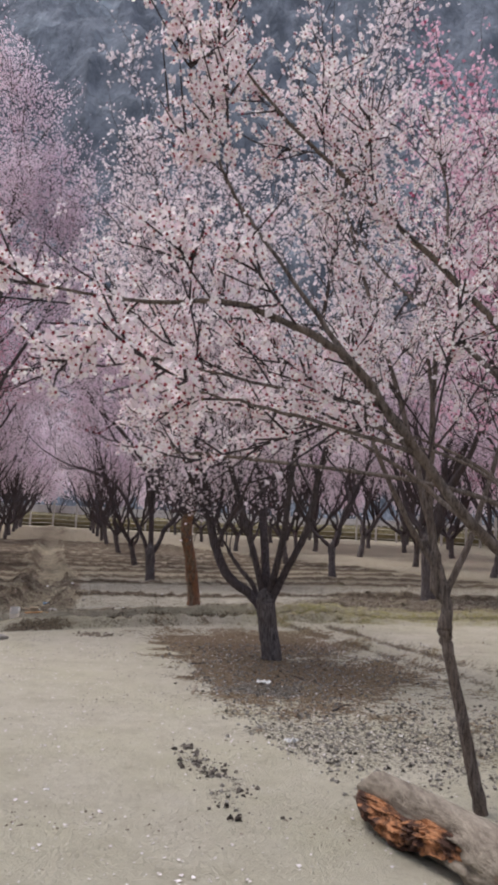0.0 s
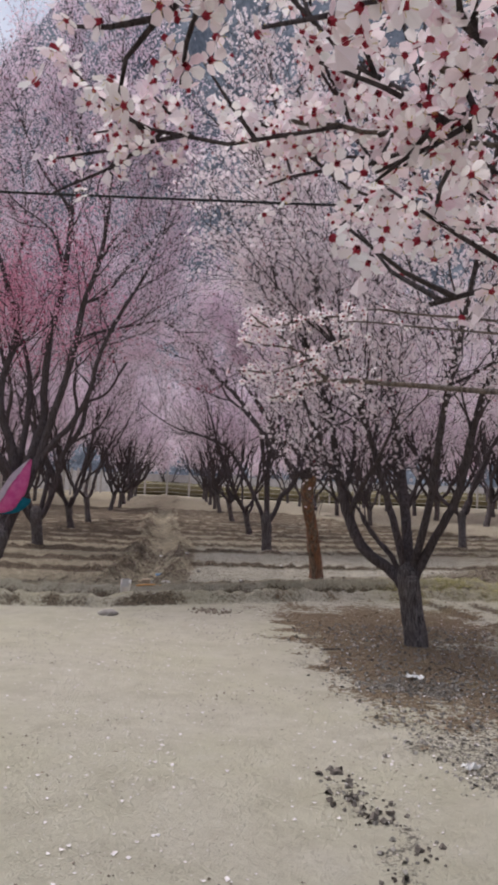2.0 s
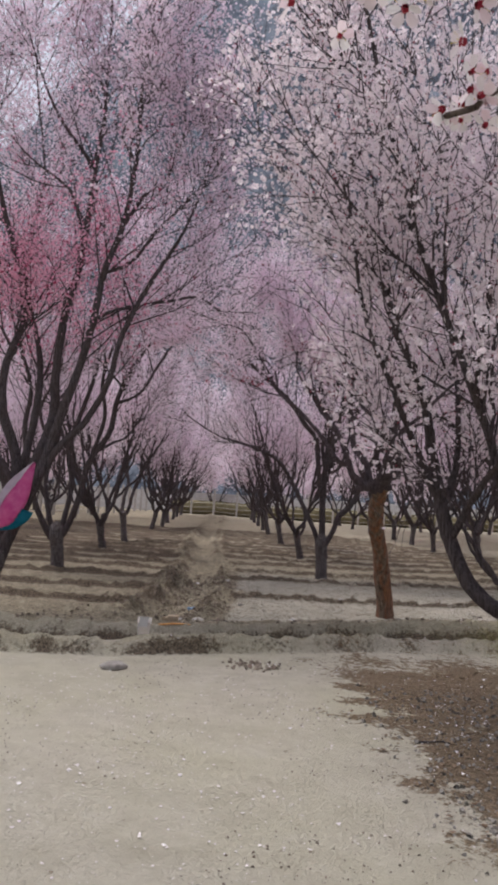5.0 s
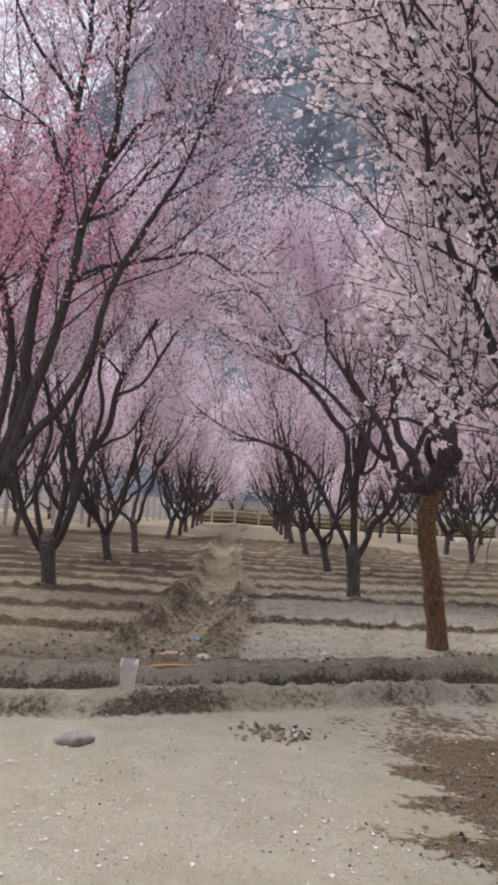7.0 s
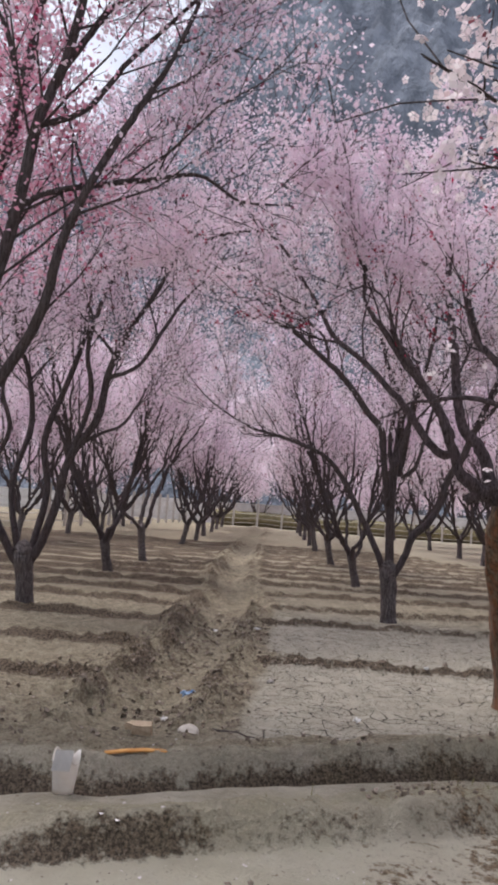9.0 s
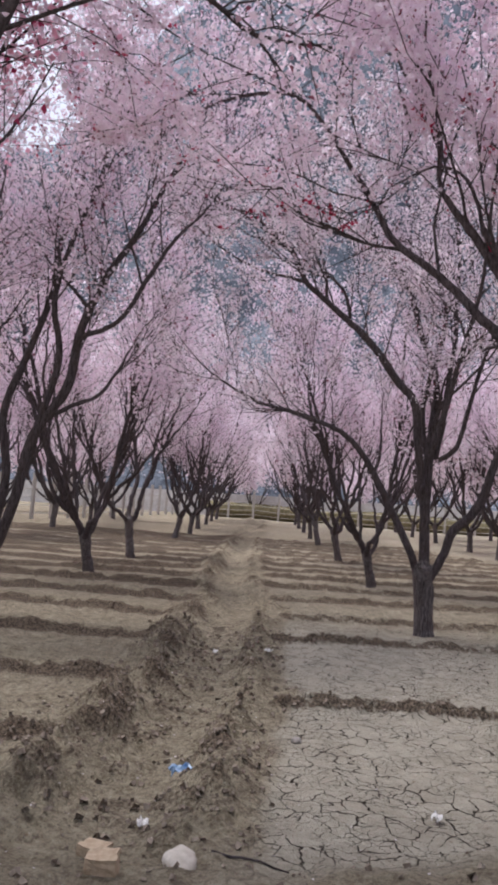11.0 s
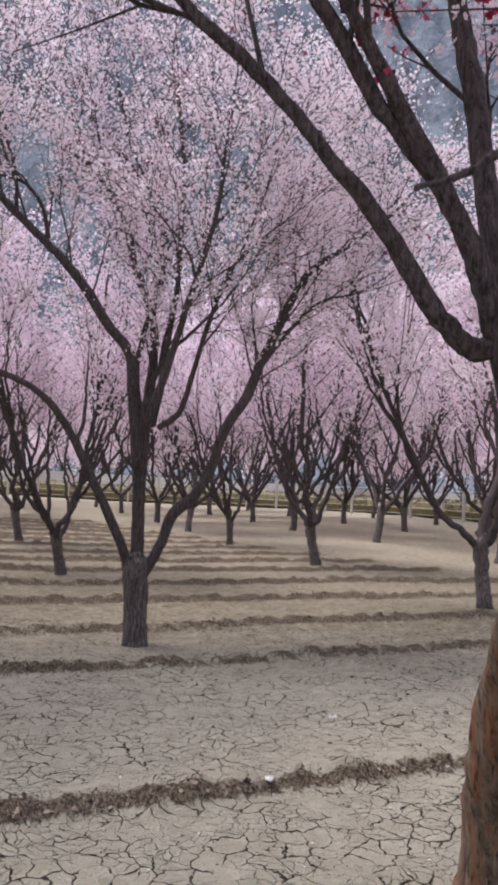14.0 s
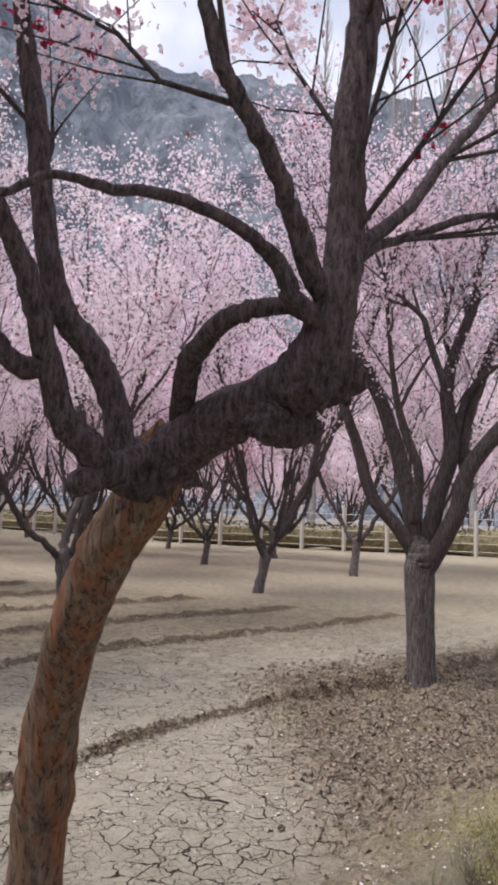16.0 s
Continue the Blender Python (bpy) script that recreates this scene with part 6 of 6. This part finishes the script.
def torn_cup():
    ob = thing("plastic_cup", (-3.29, 11.54, height_at(-3.29, 11.54)), "torn white plastic cup leaning in the ditch", "cup")
    bm = bmesh.new()
    rows = []
    for i in range(7):
        t = i / 6
        r = 0.055 + 0.018 * t
        rows.append([bm.verts.new((r * math.cos(a), r * math.sin(a) * 0.8, 0.01 + 0.19 * t + (0.03 * math.sin(3 * a) if i == 6 else 0))) for a in np.linspace(0, 2 * math.pi, 20, endpoint=False)])
    for a, b in zip(rows, rows[1:]):
        for k in range(20):
            bm.faces.new((a[k], a[(k + 1) % 20], b[(k + 1) % 20], b[k])).smooth = True
    bm.faces.new(rows[0][::-1])
    bmesh.ops.solidify(bm, geom=bm.faces[:], thickness=0.003)
    body = part("body", bm, CUP, ob)
    bm = bmesh.new()
    q = [bm.verts.new(c) for c in ((-0.06, -0.075, 0.15), (0.035, -0.085, 0.16), (0.045, -0.06, 0.26), (-0.05, -0.05, 0.25))]
    bm.faces.new(q)
    bmesh.ops.solidify(bm, geom=bm.faces[:], thickness=0.004)
    part("label", bm, PAPER, ob, "torn white paper label")
    ob.rotation_euler = (0.15, 0.05, 0.3)
    ob.scale = (1.0, 1.0, 1.0)


CUP = speckled("grubby_white_plastic", (0.88, 0.83, 0.77), (0.94, 0.91, 0.87), 12, 0.5, 0.1)
torn_cup()


def crumple(name, place, size, material, label, category, seed):
    """A scrap of crumpled sheet."""
    bm = bmesh.new()
    bmesh.ops.create_grid(bm, x_segments=6, y_segments=5, size=0.5)
    for v in bm.verts:
        c = v.co.copy()
        v.co = Vector(((c.x + 0.15 * noise.noise(c * 3 + Vector((seed, 0, 0)))) * size[0], (c.y + 0.15 * noise.noise(c * 3 + Vector((0, seed, 0)))) * size[1],
                       size[2] * (0.5 + noise.noise(c * 4 + Vector((0, 0, seed))))))
    bmesh.ops.solidify(bm, geom=bm.faces[:], thickness=0.002)
    ob = part(name, bm, material, None)
    ob.location = (place[0], place[1], height_at(*place) + 0.012)
    ob.rotation_euler[2] = seed
    return tagged(ob, label, category, "litter")


crumple("plastic_bag", (-3.38, 13.80), (0.13, 0.09, 0.05), BLUEPLASTIC, "crumpled blue plastic wrapper lying in the channel", "litter", 1.0)
for k, (x, y, w, d) in enumerate(((-3.36, 13.2, 0.08, 0.05), (-2.03, 13.75, 0.05, 0.06), (-3.65, 17.05, 0.07, 0.05), (-4.25, 17.3, 0.10, 0.05), (0.26, 7.77, 0.13, 0.06), (0.40, 5.72, 0.10, 0.04), (-1.6, 15.9, 0.05, 0.04), (-0.9, 17.2, 0.05, 0.04))):
    crumple("paper_scrap", (x, y), (w, d, 0.04), PAPER, "small scrap of white paper on bare earth", "litter", 2.0 + k)


def sticks(places, seed):
    rng = np.random.default_rng(seed)
    for x, y, ln, a in places:
        s = Soup()
        pts = []
        for t in np.linspace(0, 1, 6):
            px, py = (t - 0.5) * ln * math.cos(a), (t - 0.5) * ln * math.sin(a)
            pts.append((px + rng.normal(0, 0.008), py + rng.normal(0, 0.008), height_at(x + px, y + py) + 0.008))
        tube(s, pts, np.linspace(0.007, 0.003, 6), 5)
        ob = part("stick", s.mesh("stick", BARK, True), BARK, None)
        ob.location = (x, y, 0)
        tagged(ob, "thin dark fallen twig on bare earth", "stick", "fallen twigs")


sticks([(-2.75, 12.85, 0.35, -0.2), (0.9, 6.9, 0.35, 1.0), (0.6, 8.3, 0.3, 2.2), (-0.4, 8.9, 0.25, 0.3), (1.2, 15.2, 0.3, 0.7), (-3.3, 14.35, 0.16, 0.1), (0.4, 15.4, 0.25, 2.0)], 61)


# ---------------------------------------------------------------- loose earth, petals and grass
def grid_heights(x, y):
    z, m = land(x.reshape(1, -1), y.reshape(1, -1))
    return z.ravel(), {k: v.ravel() for k, v in m.items()}


CHIP = [(-0.5, -0.4, -0.3), (0.5, -0.45, -0.3), (0.45, 0.5, -0.3), (-0.45, 0.4, -0.3), (-0.3, -0.3, 0.3), (0.38, -0.2, 0.22), (0.2, 0.36, 0.34), (-0.36, 0.2, 0.2)]
CHIP_F = [(0, 1, 5, 4), (1, 2, 6, 5), (2, 3, 7, 6), (3, 0, 4, 7), (4, 5, 6, 7)]


def loose(name, count, area, keep, lo, hi, material, label, category, seed, template=CHIP, faces=CHIP_F, lift=0.15, flat=False):
    """Small bits strewn over a stretch of ground, thick where keep says."""
    rng = np.random.default_rng(seed)
    x, y = rng.uniform(area[0], area[1], count * 8), rng.uniform(area[2], area[3], count * 8)
    z, m = grid_heights(x, y)
    ok = np.nonzero(rng.random(len(x)) < keep(x, y, m))[0][:count]
    size = lo + (hi - lo) * rng.random(len(ok)) ** 3
    rot = None
    if flat:
        a, t = rng.uniform(0, 6.28, len(ok)), rng.normal(0, 0.35, len(ok))
        ca, sa, ct, st, o = np.cos(a), np.sin(a), np.cos(t), np.sin(t), np.zeros(len(ok))
        rot = np.stack([ca, -sa * ct, sa * st, sa, ca * ct, -ca * st, o, st, ct], 1).reshape(-1, 3, 3)
    me = scatter(name, template, faces, np.column_stack([x[ok], y[ok], z[ok] + size * lift]), size, rng, material, rot)
    return tagged(new(name, me), label, category, kind="stuff")


loose("soil_clods", 6500, (-9, 4, 11, 24), lambda x, y, m: np.clip(m["litter"] * 1.3 - 0.3, 0, 1) * np.where(m["field"] > 0.5, 1, 0.0), 0.008, 0.034, CLOD, "crumbled brown clods along furrow ridges", "soil", 71)
loose("fine_clods", 7000, (-5, 5, 11.5, 18.5), lambda x, y, m: np.clip(m["litter"] * 0.9 + 0.12 * m["field"] * (1 - m["clay"]), 0, 1) * np.where(m["field"] > 0.5, 1, 0.02), 0.01, 0.045, CLOD, "fine crumbs of dry soil", "soil", 72)
loose("yard_grit", 7000, (-1.6, 2.6, 3, 10.5), lambda x, y, m: np.clip(0.9 * m["wet"] + 0.35 * m["mould"] + 0.25 * m["litter"] - 0.05, 0, 1), 0.006, 0.032, GRIT, "grey grit and crumbs beside the yard", "soil", 73)
loose("damp_clods", 130, (-0.45, 0.4, 4.2, 5.6), lambda x, y, m: np.clip(1.3 * np.exp(-((x + 0.3 - (5.4 - y) * 0.40) / 0.11) ** 2) * (0.5 + 2.5 * value_noise(x, y, 0.2, 33)), 0, 1), 0.010, 0.042, DARKCLOD, "scattered dark damp clods on pale earth", "soil", 74)
loose("fallen_petals", 2600, (-5, 4, 3.5, 19), lambda x, y, m: 0.5 + 0 * x, 0.006, 0.022, FALLEN, "fallen pale petals strewn over the ground", "petals", 75, LOZENGE, LOZENGE_F, 0.25, True)
loose("petal_drift", 1500, (-0.5, 4.5, 13.6, 17.5), lambda x, y, m: np.clip(value_noise(x, y, 0.35, 44) * 3, 0, 1), 0.008, 0.026, FALLEN, "drift of fallen pale petals on tilled soil", "petals", 76, LOZENGE, LOZENGE_F, 0.3, True)
loose("leaf_litter", 4200, (-1.6, 3.5, 5, 11.5), lambda x, y, m: np.clip(m["mould"] * 1.1 - 0.1, 0, 1), 0.012, 0.045, LEAF, "dry brown leaf litter under the tree", "leaves", 77, LOZENGE, LOZENGE_F, 0.25, True)
BLADE = [(-0.04, 0, 0), (0.04, 0, 0), (0.06, 0.12, 0.7), (0.12, 0.3, 1.0)]
loose("dry_grass", 5200, (-2.5, 6, 10, 16), lambda x, y, m: np.clip(m["grass"] * 1.2 - 0.25, 0, 1), 0.02, 0.075, GRASSBLADE, "short dry yellow-green grass on the bank", "grass", 78, BLADE, [(0, 1, 2, 3)], 0.0, True)
loose("rubble", 130, (-2.25, -1.6, 10.5, 11.0), lambda x, y, m: np.exp(-((x + 1.93) ** 2 + (y - 10.78) ** 2) / 0.04), 0.012, 0.05, CLOD, "heap of broken earth beside the ditch", "soil", 81)
loose("yard_petals", 4200, (-3.5, 2.5, 3, 11.2), lambda x, y, m: np.clip(0.4 + 1.5 * value_noise(x, y, 0.6, 45), 0, 1), 0.007, 0.030, FALLEN, "pale petals trodden into the yard", "petals", 82, LOZENGE, LOZENGE_F, 0.25, True)
loose("yard_crumbs", 2600, (-3.5, 1.5, 3, 11), lambda x, y, m: np.clip(value_noise(x, y, 0.5, 47) * 2, 0, 1), 0.004, 0.014, CLOD, "crumbs of earth on the yard", "soil", 83)
